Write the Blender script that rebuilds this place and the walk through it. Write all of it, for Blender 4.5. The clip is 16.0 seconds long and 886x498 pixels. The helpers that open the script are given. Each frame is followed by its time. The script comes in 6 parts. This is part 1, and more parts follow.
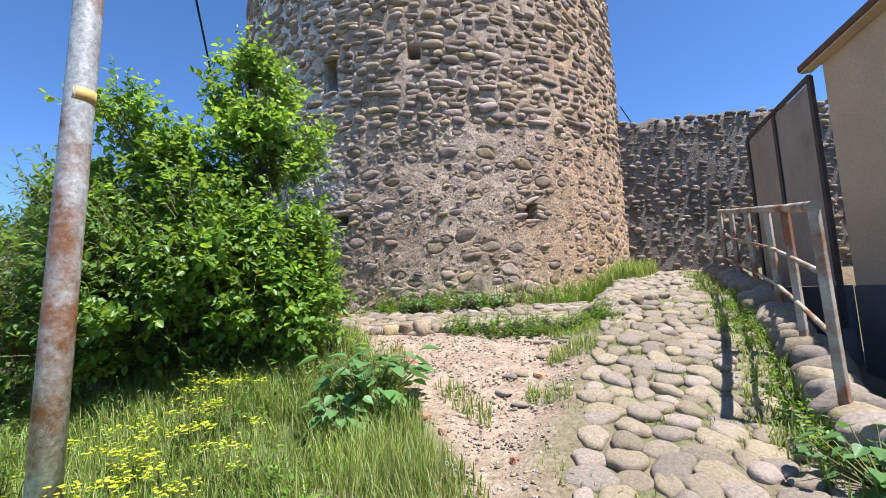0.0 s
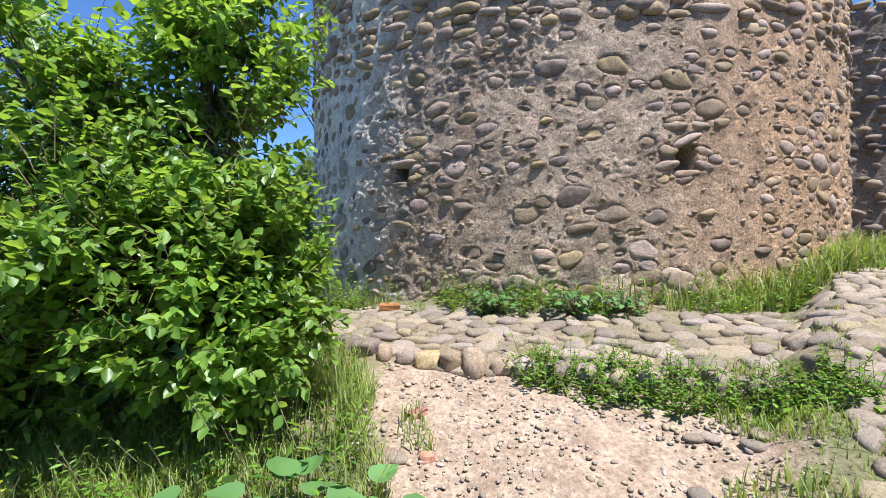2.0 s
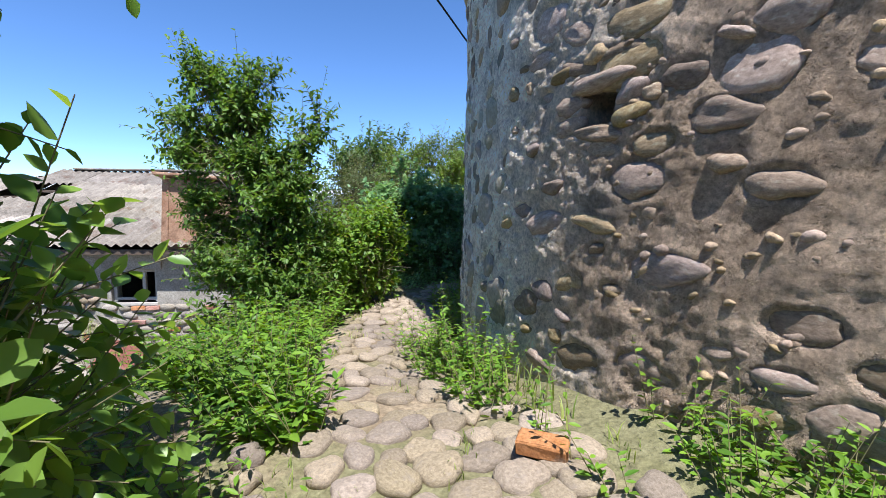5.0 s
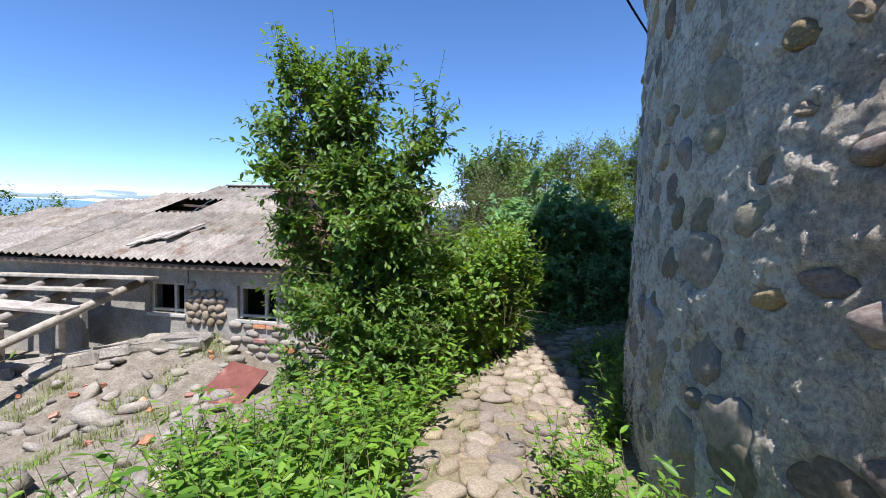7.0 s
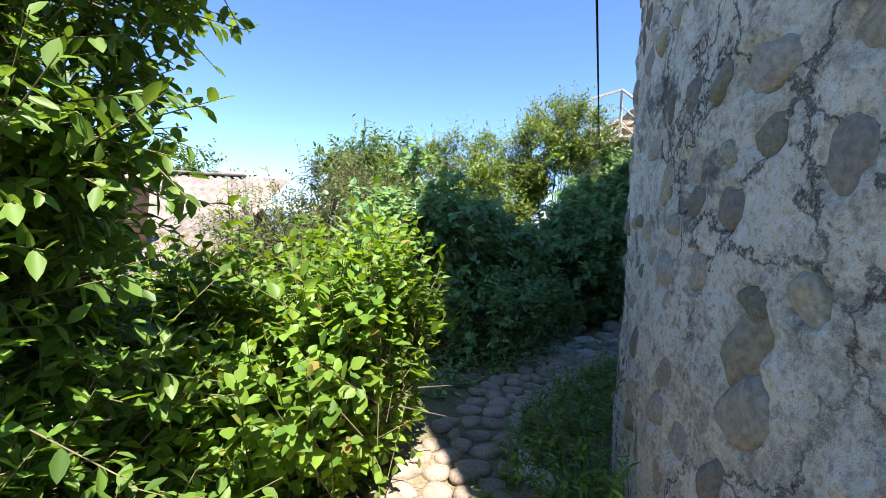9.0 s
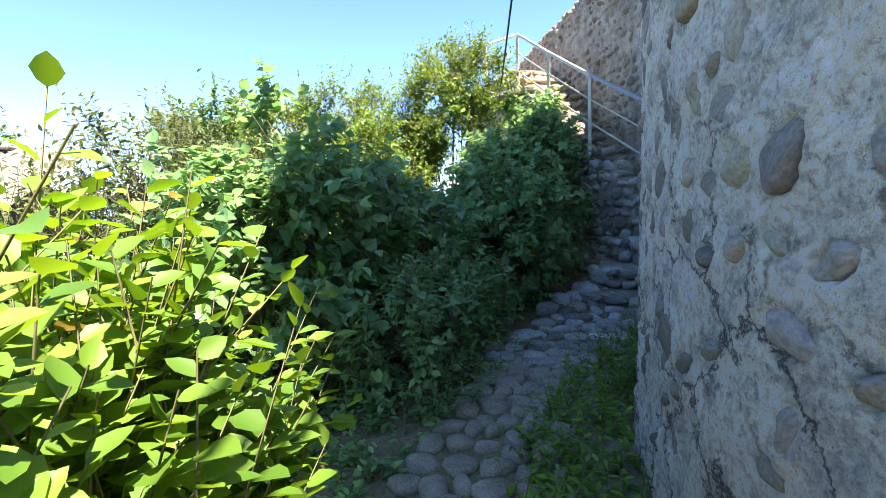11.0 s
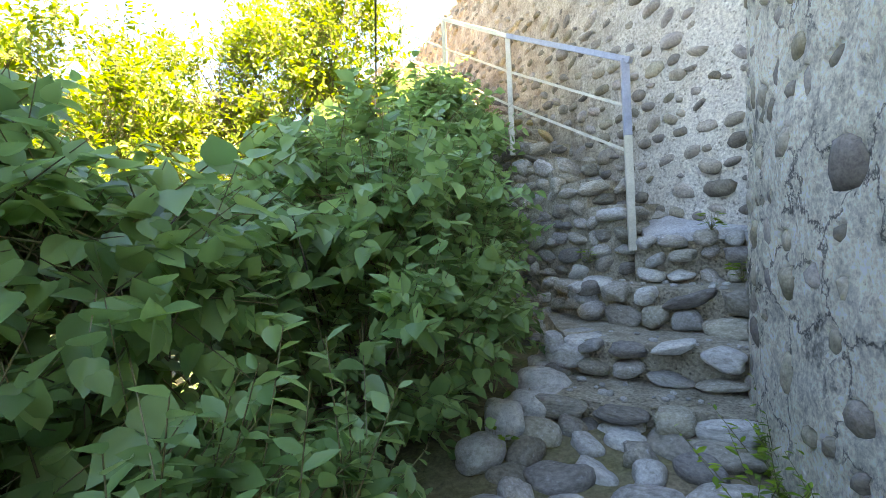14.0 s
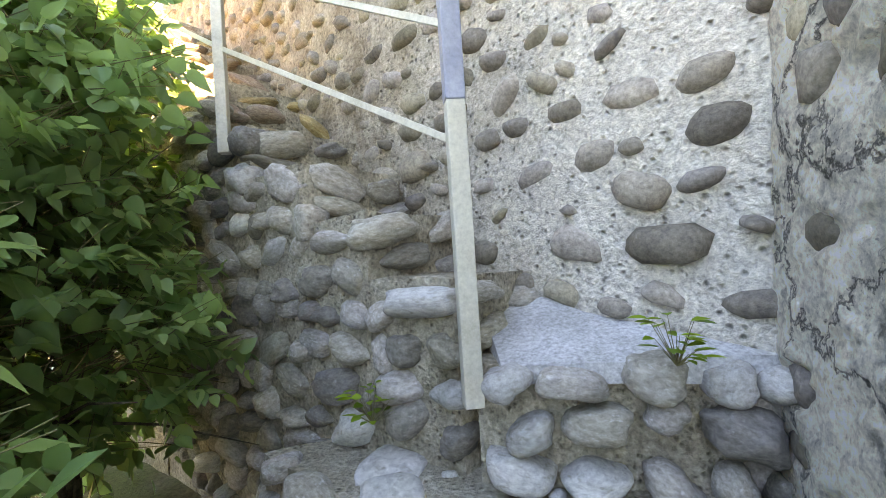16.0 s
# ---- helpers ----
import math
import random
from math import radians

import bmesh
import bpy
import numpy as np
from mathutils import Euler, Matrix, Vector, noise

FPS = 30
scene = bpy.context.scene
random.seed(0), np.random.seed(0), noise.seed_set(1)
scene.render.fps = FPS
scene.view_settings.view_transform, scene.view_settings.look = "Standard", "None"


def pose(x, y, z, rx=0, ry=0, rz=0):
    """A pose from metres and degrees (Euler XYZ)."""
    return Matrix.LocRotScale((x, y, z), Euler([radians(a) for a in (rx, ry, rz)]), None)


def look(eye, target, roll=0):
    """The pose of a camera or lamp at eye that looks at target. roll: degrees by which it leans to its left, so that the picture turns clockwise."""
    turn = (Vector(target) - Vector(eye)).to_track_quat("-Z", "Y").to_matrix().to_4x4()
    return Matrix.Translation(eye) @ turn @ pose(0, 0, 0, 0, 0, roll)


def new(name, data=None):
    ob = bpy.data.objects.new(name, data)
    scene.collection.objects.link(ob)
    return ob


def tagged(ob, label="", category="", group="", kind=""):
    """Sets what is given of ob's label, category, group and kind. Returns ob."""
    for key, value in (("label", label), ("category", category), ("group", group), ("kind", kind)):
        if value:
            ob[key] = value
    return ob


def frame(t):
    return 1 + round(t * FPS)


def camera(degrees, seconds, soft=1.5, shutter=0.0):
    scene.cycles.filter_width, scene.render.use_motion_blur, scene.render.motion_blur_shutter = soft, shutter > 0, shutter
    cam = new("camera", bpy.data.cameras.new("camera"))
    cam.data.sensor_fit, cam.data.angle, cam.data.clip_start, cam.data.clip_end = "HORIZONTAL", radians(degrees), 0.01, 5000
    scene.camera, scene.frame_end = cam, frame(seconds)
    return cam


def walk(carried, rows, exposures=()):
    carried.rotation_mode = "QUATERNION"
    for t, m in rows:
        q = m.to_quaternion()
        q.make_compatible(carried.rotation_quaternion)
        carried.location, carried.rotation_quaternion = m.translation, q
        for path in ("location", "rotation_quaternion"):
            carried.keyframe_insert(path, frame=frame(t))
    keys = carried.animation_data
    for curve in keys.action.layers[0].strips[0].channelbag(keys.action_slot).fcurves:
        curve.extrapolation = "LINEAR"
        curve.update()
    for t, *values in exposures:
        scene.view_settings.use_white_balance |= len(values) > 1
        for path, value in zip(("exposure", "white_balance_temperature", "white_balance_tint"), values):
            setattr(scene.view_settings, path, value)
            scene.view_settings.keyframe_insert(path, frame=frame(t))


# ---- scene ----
cam = camera(89.8, 16.0, soft=0.9)
METRES, EYE, TILT, LEAN, TURN = 16.0, 1.25, 0.0, 0.0, 0.0
ROWS = [
    (0.0, 0.0, 0.0, 0.0, 0.3, 6.56, 2.63),
    (0.5, 0.0055, 0.0238, 0.0095, 1.99, 3.11, 2.28),
    (1.0, 0.011, 0.0552, 0.0178, 8.48, 5.76, 1.16),
    (1.5, 0.0162, 0.0911, 0.0223, 11.38, 3.93, 0.84),
    (2.0, 0.0205, 0.1255, 0.0282, 16.12, -0.2, 0.39),
    (2.5, 0.0137, 0.1568, 0.0288, 22.12, -2.37, 0.1),
    (3.0, 0.0065, 0.1915, 0.0314, 27.09, -3.24, 0.7),
    (3.5, -0.0051, 0.223, 0.0373, 32.52, -3.73, 0.42),
    (6.0, -0.0604, 0.3165, 0.0547, 49.26, -4.27, -1.18),
    (6.5, -0.0769, 0.3281, 0.058, 54.48, -3.5, -1.49),
    (7.0, -0.0992, 0.3391, 0.0581, 58.79, -3.59, -1.38),
    (7.5, -0.1256, 0.3539, 0.0573, 59.85, -4.9, -1.49),
    (8.0, -0.1562, 0.3755, 0.057, 55.23, -4.54, -1.3),
    (8.5, -0.1834, 0.4006, 0.0559, 48.45, -2.77, -1.39),
    (9.0, -0.2089, 0.4259, 0.0547, 41.48, -2.45, -2.09),
    (9.5, -0.2282, 0.4458, 0.0541, 35.81, -3.64, -2.77),
    (10.0, -0.2445, 0.4635, 0.056, 30.36, -4.89, -0.97),
    (12.5, -0.3015, 0.5795, 0.0547, 26.79, -6.91, 3.32),
    (13.0, -0.3096, 0.6099, 0.0456, 25.32, 0.52, 0.84),
    (13.5, -0.3219, 0.6504, 0.0353, 17.14, -1.21, 1.74),
    (14.0, -0.3317, 0.6902, 0.0389, 13.42, -0.79, 2.79),
    (14.5, -0.3333, 0.7326, 0.0425, 4.99, -0.37, 4.26),
    (15.0, -0.3244, 0.7744, 0.0459, -2.27, 2.27, 3.65),
    (15.5, -0.3142, 0.8134, 0.0515, -3.88, 4.22, 2.84),
    (16.0, -0.3046, 0.856, 0.0596, -7.59, 1.18, 3.64),
]
walk(cam, [(t, pose(0, 0, EYE, TILT, LEAN, TURN) @ pose(METRES * x, METRES * y, METRES * z, 90 + pitch, roll, yaw)) for t, x, y, z, yaw, pitch, roll in ROWS],
     exposures=[(0.0, 1.1, 5900, 12), (5.0, 1.08, 5950, 12), (7.0, 1.0, 5950, 13), (8.0, 1.17, 6200, 14), (9.0, 1.8, 6600, 15), (10.0, 2.02, 6700, 14), (12.5, 3.35, 8600, 13), (13.5, 3.82, 11000, 15), (14.5, 4.32, 14000, 18), (16.0, 4.55, 17500, 23)])
# ---------------------------------------------------------------- light
SUN_AZ, SUN_EL = radians(-31.0), radians(66.0)
sun_dir = Vector((math.cos(SUN_AZ) * math.cos(SUN_EL), math.sin(SUN_AZ) * math.cos(SUN_EL), math.sin(SUN_EL)))
world = bpy.data.worlds.new("sky_world")
scene.world = world
world.use_nodes = True
wn, wl = world.node_tree.nodes, world.node_tree.links
sky = wn.new("ShaderNodeTexSky")
sky.sky_type, sky.sun_disc = "NISHITA", False
sky.sun_elevation, sky.sun_rotation = SUN_EL, radians(90) - SUN_AZ
sky.air_density, sky.dust_density, sky.ozone_density, sky.altitude = 0.78, 0.0, 1.7, 2600
tone = wn.new("ShaderNodeHueSaturation")
tone.inputs["Hue"].default_value, tone.inputs["Saturation"].default_value, tone.inputs["Value"].default_value = 0.501, 1.14, 1.0
wl.new(sky.outputs[0], tone.inputs["Color"])
wl.new(tone.outputs[0], wn["Background"].inputs[0])
wn["Background"].inputs[1].default_value = 0.126
sun = new("sun", bpy.data.lights.new("sun", "SUN"))
sun.data.energy, sun.data.angle, sun.data.color = 4.7, radians(0.5), (1.0, 0.945, 0.86)
sun.matrix_world = look(sun_dir * 60, (0, 0, 0))

# ---------------------------------------------------------------- materials


def material(name, base, second, scale=4.0, rough=0.85, metal=0.0, bump=0.3, fine=60.0, contrast=(0.35, 0.65), vary=0.0, third=None, third_scale=0.8, detail=6.0, bump_dist=0.01, spec=0.3, island=False, sparse=0.62, pits=0.0):
    """Two colours mixed by a coarse noise, grain by a fine one, an optional stain, and relief."""
    m = bpy.data.materials.new(name)
    m.use_nodes = True
    n, l = m.node_tree.nodes, m.node_tree.links
    b = n["Principled BSDF"]
    b.inputs["Roughness"].default_value, b.inputs["Metallic"].default_value = rough, metal
    b.inputs["Specular IOR Level"].default_value = spec
    co = n.new("ShaderNodeTexCoord")
    if vary:
        info = n.new("ShaderNodeNewGeometry" if island else "ShaderNodeObjectInfo")
        rnd = info.outputs["Random Per Island"] if island else info.outputs["Random"]
    a = n.new("ShaderNodeTexNoise")
    a.inputs["Scale"].default_value, a.inputs["Detail"].default_value, a.inputs["Roughness"].default_value = scale, detail, 0.65
    f = n.new("ShaderNodeTexNoise")
    f.inputs["Scale"].default_value, f.inputs["Detail"].default_value, f.inputs["Roughness"].default_value = fine, 4.0, 0.7
    source = co.outputs["Object"]
    if vary and not island:
        shift = n.new("ShaderNodeVectorMath")
        shift.operation = "MULTIPLY_ADD"
        mixv = n.new("ShaderNodeCombineXYZ")
        l.new(rnd, mixv.inputs[0]), l.new(rnd, mixv.inputs[1])
        shift.inputs[1].default_value = (37, 53, 0)
        l.new(mixv.outputs[0], shift.inputs[0]), l.new(source, shift.inputs[2])
        source = shift.outputs[0]
    l.new(source, a.inputs["Vector"]), l.new(source, f.inputs["Vector"])
    ramp = n.new("ShaderNodeValToRGB")
    ramp.color_ramp.elements[0].position, ramp.color_ramp.elements[1].position = contrast
    ramp.color_ramp.elements[0].color, ramp.color_ramp.elements[1].color = (*base, 1), (*second, 1)
    l.new(a.outputs[0], ramp.inputs[0])
    colour = ramp.outputs[0]
    if third:
        s = n.new("ShaderNodeTexNoise")
        s.inputs["Scale"].default_value, s.inputs["Detail"].default_value, s.inputs["Roughness"].default_value = third_scale, 7.0, 0.62
        l.new(source, s.inputs["Vector"])
        sr = n.new("ShaderNodeValToRGB")
        sr.color_ramp.elements[0].position, sr.color_ramp.elements[1].position = sparse - 0.07, sparse + 0.07
        l.new(s.outputs[0], sr.inputs[0])
        mx = n.new("ShaderNodeMix")
        mx.data_type = "RGBA"
        mx.inputs[7].default_value = (*third, 1)
        l.new(sr.outputs[0], mx.inputs[0]), l.new(colour, mx.inputs[6])
        colour = mx.outputs[2]
    hsv = n.new("ShaderNodeHueSaturation")
    l.new(colour, hsv.inputs["Color"])
    g = n.new("ShaderNodeMapRange")
    g.inputs[1].default_value, g.inputs[2].default_value, g.inputs[3].default_value, g.inputs[4].default_value = 0.27, 0.73, *((0.55, 1.45) if bump >= 0.25 else (0.82, 1.18))
    l.new(f.outputs[0], g.inputs[0])
    value = g.outputs[0]
    if vary:
        r = n.new("ShaderNodeMapRange")
        r.inputs[3].default_value, r.inputs[4].default_value = 1 - vary, 1 + vary
        l.new(rnd, r.inputs[0])
        mul = n.new("ShaderNodeMath")
        mul.operation = "MULTIPLY"
        l.new(value, mul.inputs[0]), l.new(r.outputs[0], mul.inputs[1])
        value = mul.outputs[0]
        hue = n.new("ShaderNodeMath")
        hue.operation = "MULTIPLY"
        hue.inputs[1].default_value = 7.31
        fr = n.new("ShaderNodeMath")
        fr.operation = "FRACT"
        l.new(rnd, hue.inputs[0]), l.new(hue.outputs[0], fr.inputs[0])
        rh = n.new("ShaderNodeMapRange")
        rh.inputs[3].default_value, rh.inputs[4].default_value = 0.5 - 0.06 * vary, 0.5 + 0.05 * vary
        l.new(fr.outputs[0], rh.inputs[0]), l.new(rh.outputs[0], hsv.inputs["Hue"])
        rs = n.new("ShaderNodeMapRange")
        rs.inputs[3].default_value, rs.inputs[4].default_value = 1 - 0.7 * vary, 1 + 0.9 * vary
        l.new(fr.outputs[0], rs.inputs[0]), l.new(rs.outputs[0], hsv.inputs["Saturation"])
    l.new(value, hsv.inputs["Value"]), l.new(hsv.outputs[0], b.inputs["Base Color"])
    if pits:
        pv = n.new("ShaderNodeTexVoronoi")
        pv.inputs["Scale"].default_value = pits
        l.new(source, pv.inputs["Vector"])
        # shade inside the pits is painted: colour value drops with the relief
        ph = n.new("ShaderNodeMapRange")
        ph.inputs[1].default_value, ph.inputs[2].default_value, ph.inputs[3].default_value, ph.inputs[4].default_value = 0.06, 0.30, 0.58, 1.0
        l.new(pv.outputs["Distance"], ph.inputs[0])
        pm = n.new("ShaderNodeMath")
        pm.operation = "MULTIPLY"
        l.new(value, pm.inputs[0]), l.new(ph.outputs[0], pm.inputs[1]), l.new(pm.outputs[0], hsv.inputs["Value"])
    if bump:
        add = n.new("ShaderNodeMath")
        add.operation = "MULTIPLY_ADD"
        add.inputs[1].default_value = 2.0
        l.new(a.outputs[0], add.inputs[0]), l.new(f.outputs[0], add.inputs[2])
        if pits:
            a2 = n.new("ShaderNodeMath")
            a2.operation = "MULTIPLY_ADD"
            a2.inputs[1].default_value = 1.6
            l.new(ph.outputs[0], a2.inputs[0]), l.new(add.outputs[0], a2.inputs[2])
            add = a2
        bp = n.new("ShaderNodeBump")
        bp.inputs["Strength"].default_value, bp.inputs["Distance"].default_value = bump, bump_dist
        l.new(add.outputs[0], bp.inputs["Height"]), l.new(bp.outputs[0], b.inputs["Normal"])
    return m


def leaf_material(name, dark, light, tip=None, through_light=0.35, rough=0.5):
    m = bpy.data.materials.new(name)
    m.use_nodes = True
    n, l = m.node_tree.nodes, m.node_tree.links
    b, out = n["Principled BSDF"], n["Material Output"]
    geo = n.new("ShaderNodeNewGeometry")
    ramp = n.new("ShaderNodeValToRGB")
    ramp.color_ramp.elements[0].color, ramp.color_ramp.elements[1].color = (*dark, 1), (*light, 1)
    ramp.color_ramp.elements[1].position = 0.85
    if tip:
        ramp.color_ramp.elements.new(0.965).color = (*light, 1)
        ramp.color_ramp.elements.new(0.985).color = (*tip, 1)
    l.new(geo.outputs["Random Per Island"], ramp.inputs[0])
    co, ns = n.new("ShaderNodeTexCoord"), n.new("ShaderNodeTexNoise")
    ns.inputs["Scale"].default_value = 2.5
    l.new(co.outputs["Object"], ns.inputs["Vector"])
    hs = n.new("ShaderNodeHueSaturation")
    mr = n.new("ShaderNodeMapRange")
    mr.inputs[1].default_value, mr.inputs[2].default_value, mr.inputs[3].default_value, mr.inputs[4].default_value = 0.3, 0.7, 0.72, 1.25
    l.new(ns.outputs[0], mr.inputs[0]), l.new(mr.outputs[0], hs.inputs["Value"]), l.new(ramp.outputs[0], hs.inputs["Color"])
    l.new(hs.outputs[0], b.inputs["Base Color"])
    b.inputs["Roughness"].default_value, b.inputs["Specular IOR Level"].default_value = rough, 0.4
    tr, mix = n.new("ShaderNodeBsdfTranslucent"), n.new("ShaderNodeMixShader")
    warm = n.new("ShaderNodeHueSaturation")
    warm.inputs["Hue"].default_value, warm.inputs["Saturation"].default_value, warm.inputs["Value"].default_value = 0.475, 1.1, 1.7
    l.new(hs.outputs[0], warm.inputs["Color"]), l.new(warm.outputs[0], tr.inputs[0])
    mix.inputs[0].default_value = through_light
    l.new(b.outputs[0], mix.inputs[1]), l.new(tr.outputs[0], mix.inputs[2]), l.new(mix.outputs[0], out.inputs[0])
    return m


def tower_material():
    """Lime render over rubble: grey-brown in front, ochre towards the east, whitish and lichen-stained on the shady
    side, where the white is lifted to offset dim light.
    """
    m = material("tower_mortar", (0.42, 0.31, 0.218), (0.62, 0.475, 0.35), 2.2, 0.95, bump=0.9, fine=45.0, third=(0.25, 0.21, 0.175), third_scale=1.6, bump_dist=0.025, spec=0.15, sparse=0.62)
    n, l = m.node_tree.nodes, m.node_tree.links
    hsv = next(x for x in n if x.type == "HUE_SAT")
    old = hsv.inputs["Color"].links[0].from_socket
    co = n.new("ShaderNodeTexCoord")
    sep = n.new("ShaderNodeSeparateXYZ")
    l.new(co.outputs["Object"], sep.inputs[0])
    wob = n.new("ShaderNodeTexNoise")
    wob.inputs["Scale"].default_value, wob.inputs["Detail"].default_value = 0.9, 6.0
    l.new(co.outputs["Object"], wob.inputs["Vector"])

    def band(socket, lo, hi, colour, prev, amount, wobble=2.0):
        ma = n.new("ShaderNodeMath")
        ma.operation = "MULTIPLY_ADD"
        ma.inputs[1].default_value = wobble
        l.new(wob.outputs[0], ma.inputs[0]), l.new(socket, ma.inputs[2])
        mr = n.new("ShaderNodeMapRange")
        mr.interpolation_type = "SMOOTHSTEP"
        mr.inputs[1].default_value, mr.inputs[2].default_value, mr.inputs[4].default_value = lo, hi, amount
        l.new(ma.outputs[0], mr.inputs[0])
        mx = n.new("ShaderNodeMix")
        mx.data_type = "RGBA"
        mx.inputs[7].default_value = (*colour, 1)
        l.new(mr.outputs[0], mx.inputs[0]), l.new(prev, mx.inputs[6])
        return mx.outputs[2]

    pale = n.new("ShaderNodeTexNoise")
    pale.inputs["Scale"].default_value, pale.inputs["Detail"].default_value, pale.inputs["Roughness"].default_value = 2.6, 8.0, 0.7
    l.new(co.outputs["Object"], pale.inputs["Vector"])
    neg = n.new("ShaderNodeMath")
    neg.operation = "MULTIPLY"
    neg.inputs[1].default_value = -1.0
    l.new(sep.outputs[0], neg.inputs[0])
    c = band(sep.outputs[0], 1.9, 3.6, (0.60, 0.39, 0.235), old, 0.85)
    # pale lime, painted brighter than it is to make up for the shade
    c = band(neg.outputs[0], 1.9, 3.6, (0.93, 0.85, 0.72), c, 0.97)
    lich = n.new("ShaderNodeValToRGB")
    lich.color_ramp.elements[0].position, lich.color_ramp.elements[1].position = 0.58, 0.64
    l.new(pale.outputs[0], lich.inputs[0])
    west = n.new("ShaderNodeMapRange")
    west.inputs[1].default_value, west.inputs[2].default_value = 2.1, 3.4
    l.new(neg.outputs[0], west.inputs[0])
    mm = n.new("ShaderNodeMath")
    mm.operation = "MULTIPLY"
    l.new(lich.outputs[0], mm.inputs[0]), l.new(west.outputs[0], mm.inputs[1])
    mx = n.new("ShaderNodeMix")
    mx.data_type = "RGBA"
    mx.inputs[7].default_value = (0.34, 0.31, 0.265, 1)
    l.new(mm.outputs[0], mx.inputs[0]), l.new(c, mx.inputs[6])
    # cracks in the render of the shady side
    warp = n.new("ShaderNodeVectorMath")
    warp.operation = "MULTIPLY_ADD"
    warp.inputs[1].default_value = (0.5, 0.5, 0.5)
    l.new(pale.outputs["Color"], warp.inputs[0]), l.new(co.outputs["Object"], warp.inputs[2])
    vor = n.new("ShaderNodeTexVoronoi")
    vor.feature = "DISTANCE_TO_EDGE"
    vor.inputs["Scale"].default_value = 2.6
    l.new(warp.outputs[0], vor.inputs["Vector"])
    line = n.new("ShaderNodeMapRange")
    line.inputs[1].default_value, line.inputs[2].default_value, line.inputs[3].default_value, line.inputs[4].default_value = 0.004, 0.028, 0.85, 0.0
    l.new(vor.outputs["Distance"], line.inputs[0])
    broken = n.new("ShaderNodeMapRange")
    broken.inputs[1].default_value, broken.inputs[2].default_value = 0.40, 0.48
    l.new(wob.outputs[0], broken.inputs[0])
    cm, cw = n.new("ShaderNodeMath"), n.new("ShaderNodeMath")
    cm.operation = cw.operation = "MULTIPLY"
    l.new(line.outputs[0], cm.inputs[0]), l.new(west.outputs[0], cm.inputs[1])
    l.new(cm.outputs[0], cw.inputs[0]), l.new(broken.outputs[0], cw.inputs[1])
    mc = n.new("ShaderNodeMix")
    mc.data_type = "RGBA"
    mc.inputs[7].default_value = (0.10, 0.09, 0.08, 1)
    l.new(cw.outputs[0], mc.inputs[0]), l.new(mx.outputs[2], mc.inputs[6])
    # pits and crumbs of the lime, with the shade of the hollows put into the colour
    pit = n.new("ShaderNodeTexVoronoi")
    pit.inputs["Scale"].default_value = 22.0
    l.new(warp.outputs[0], pit.inputs["Vector"])
    hole = n.new("ShaderNodeMapRange")
    hole.inputs[1].default_value, hole.inputs[2].default_value, hole.inputs[3].default_value, hole.inputs[4].default_value = 0.06, 0.24, 0.5, 0.0
    l.new(pit.outputs["Distance"], hole.inputs[0])
    mp = n.new("ShaderNodeMix")
    mp.data_type = "RGBA"
    mp.inputs[7].default_value = (0.14, 0.12, 0.10, 1)
    l.new(hole.outputs[0], mp.inputs[0]), l.new(mc.outputs[2], mp.inputs[6])
    blot = n.new("ShaderNodeTexNoise")
    blot.inputs["Scale"].default_value, blot.inputs["Detail"].default_value, blot.inputs["Roughness"].default_value = 7.0, 7.0, 0.72
    l.new(co.outputs["Object"], blot.inputs["Vector"])
    blr = n.new("ShaderNodeMapRange")
    blr.inputs[1].default_value, blr.inputs[2].default_value, blr.inputs[3].default_value, blr.inputs[4].default_value = 0.36, 0.60, 0.72, 1.28
    l.new(blot.outputs[0], blr.inputs[0])
    sc = n.new("ShaderNodeVectorMath")
    sc.operation = "SCALE"
    l.new(mp.outputs[2], sc.inputs[0]), l.new(blr.outputs[0], sc.inputs["Scale"])
    l.new(sc.outputs[0], hsv.inputs["Color"])
    bump1 = next(x for x in n if x.type == "BUMP")
    mid = n.new("ShaderNodeTexNoise")
    mid.inputs["Scale"].default_value, mid.inputs["Detail"].default_value, mid.inputs["Roughness"].default_value = 17.0, 7.0, 0.8
    l.new(co.outputs["Object"], mid.inputs["Vector"])
    sumh = n.new("ShaderNodeMath")
    sumh.operation = "MULTIPLY_ADD"
    sumh.inputs[1].default_value = -0.55
    l.new(hole.outputs[0], sumh.inputs[0]), l.new(mid.outputs[0], sumh.inputs[2])
    sum2 = n.new("ShaderNodeMath")
    sum2.operation = "MULTIPLY_ADD"
    sum2.inputs[1].default_value = -0.9
    l.new(cw.outputs[0], sum2.inputs[0]), l.new(sumh.outputs[0], sum2.inputs[2])
    bump2 = n.new("ShaderNodeBump")
    bump2.inputs["Strength"].default_value, bump2.inputs["Distance"].default_value = 1.0, 0.05
    l.new(sum2.outputs[0], bump2.inputs["Height"]), l.new(bump1.outputs[0], bump2.inputs["Normal"])
    l.new(bump2.outputs[0], n["Principled BSDF"].inputs["Normal"])
    return m


M_TOWER = tower_material()
M_STONE = material("river_stone", (0.15, 0.115, 0.085), (0.29, 0.225, 0.165), 5.0, 0.8, bump=0.35, fine=70.0, vary=0.38, island=True, spec=0.25)
M_FLUSH = material("flush_stone", (0.20, 0.148, 0.102), (0.365, 0.275, 0.195), 5.0, 0.85, bump=0.5, fine=60.0, vary=0.3, island=True, spec=0.2)
M_WALL_STONE = material("brown_wall_stone", (0.13, 0.10, 0.076), (0.255, 0.20, 0.152), 5.0, 0.85, bump=0.4, fine=60.0, vary=0.4, island=True, spec=0.2)
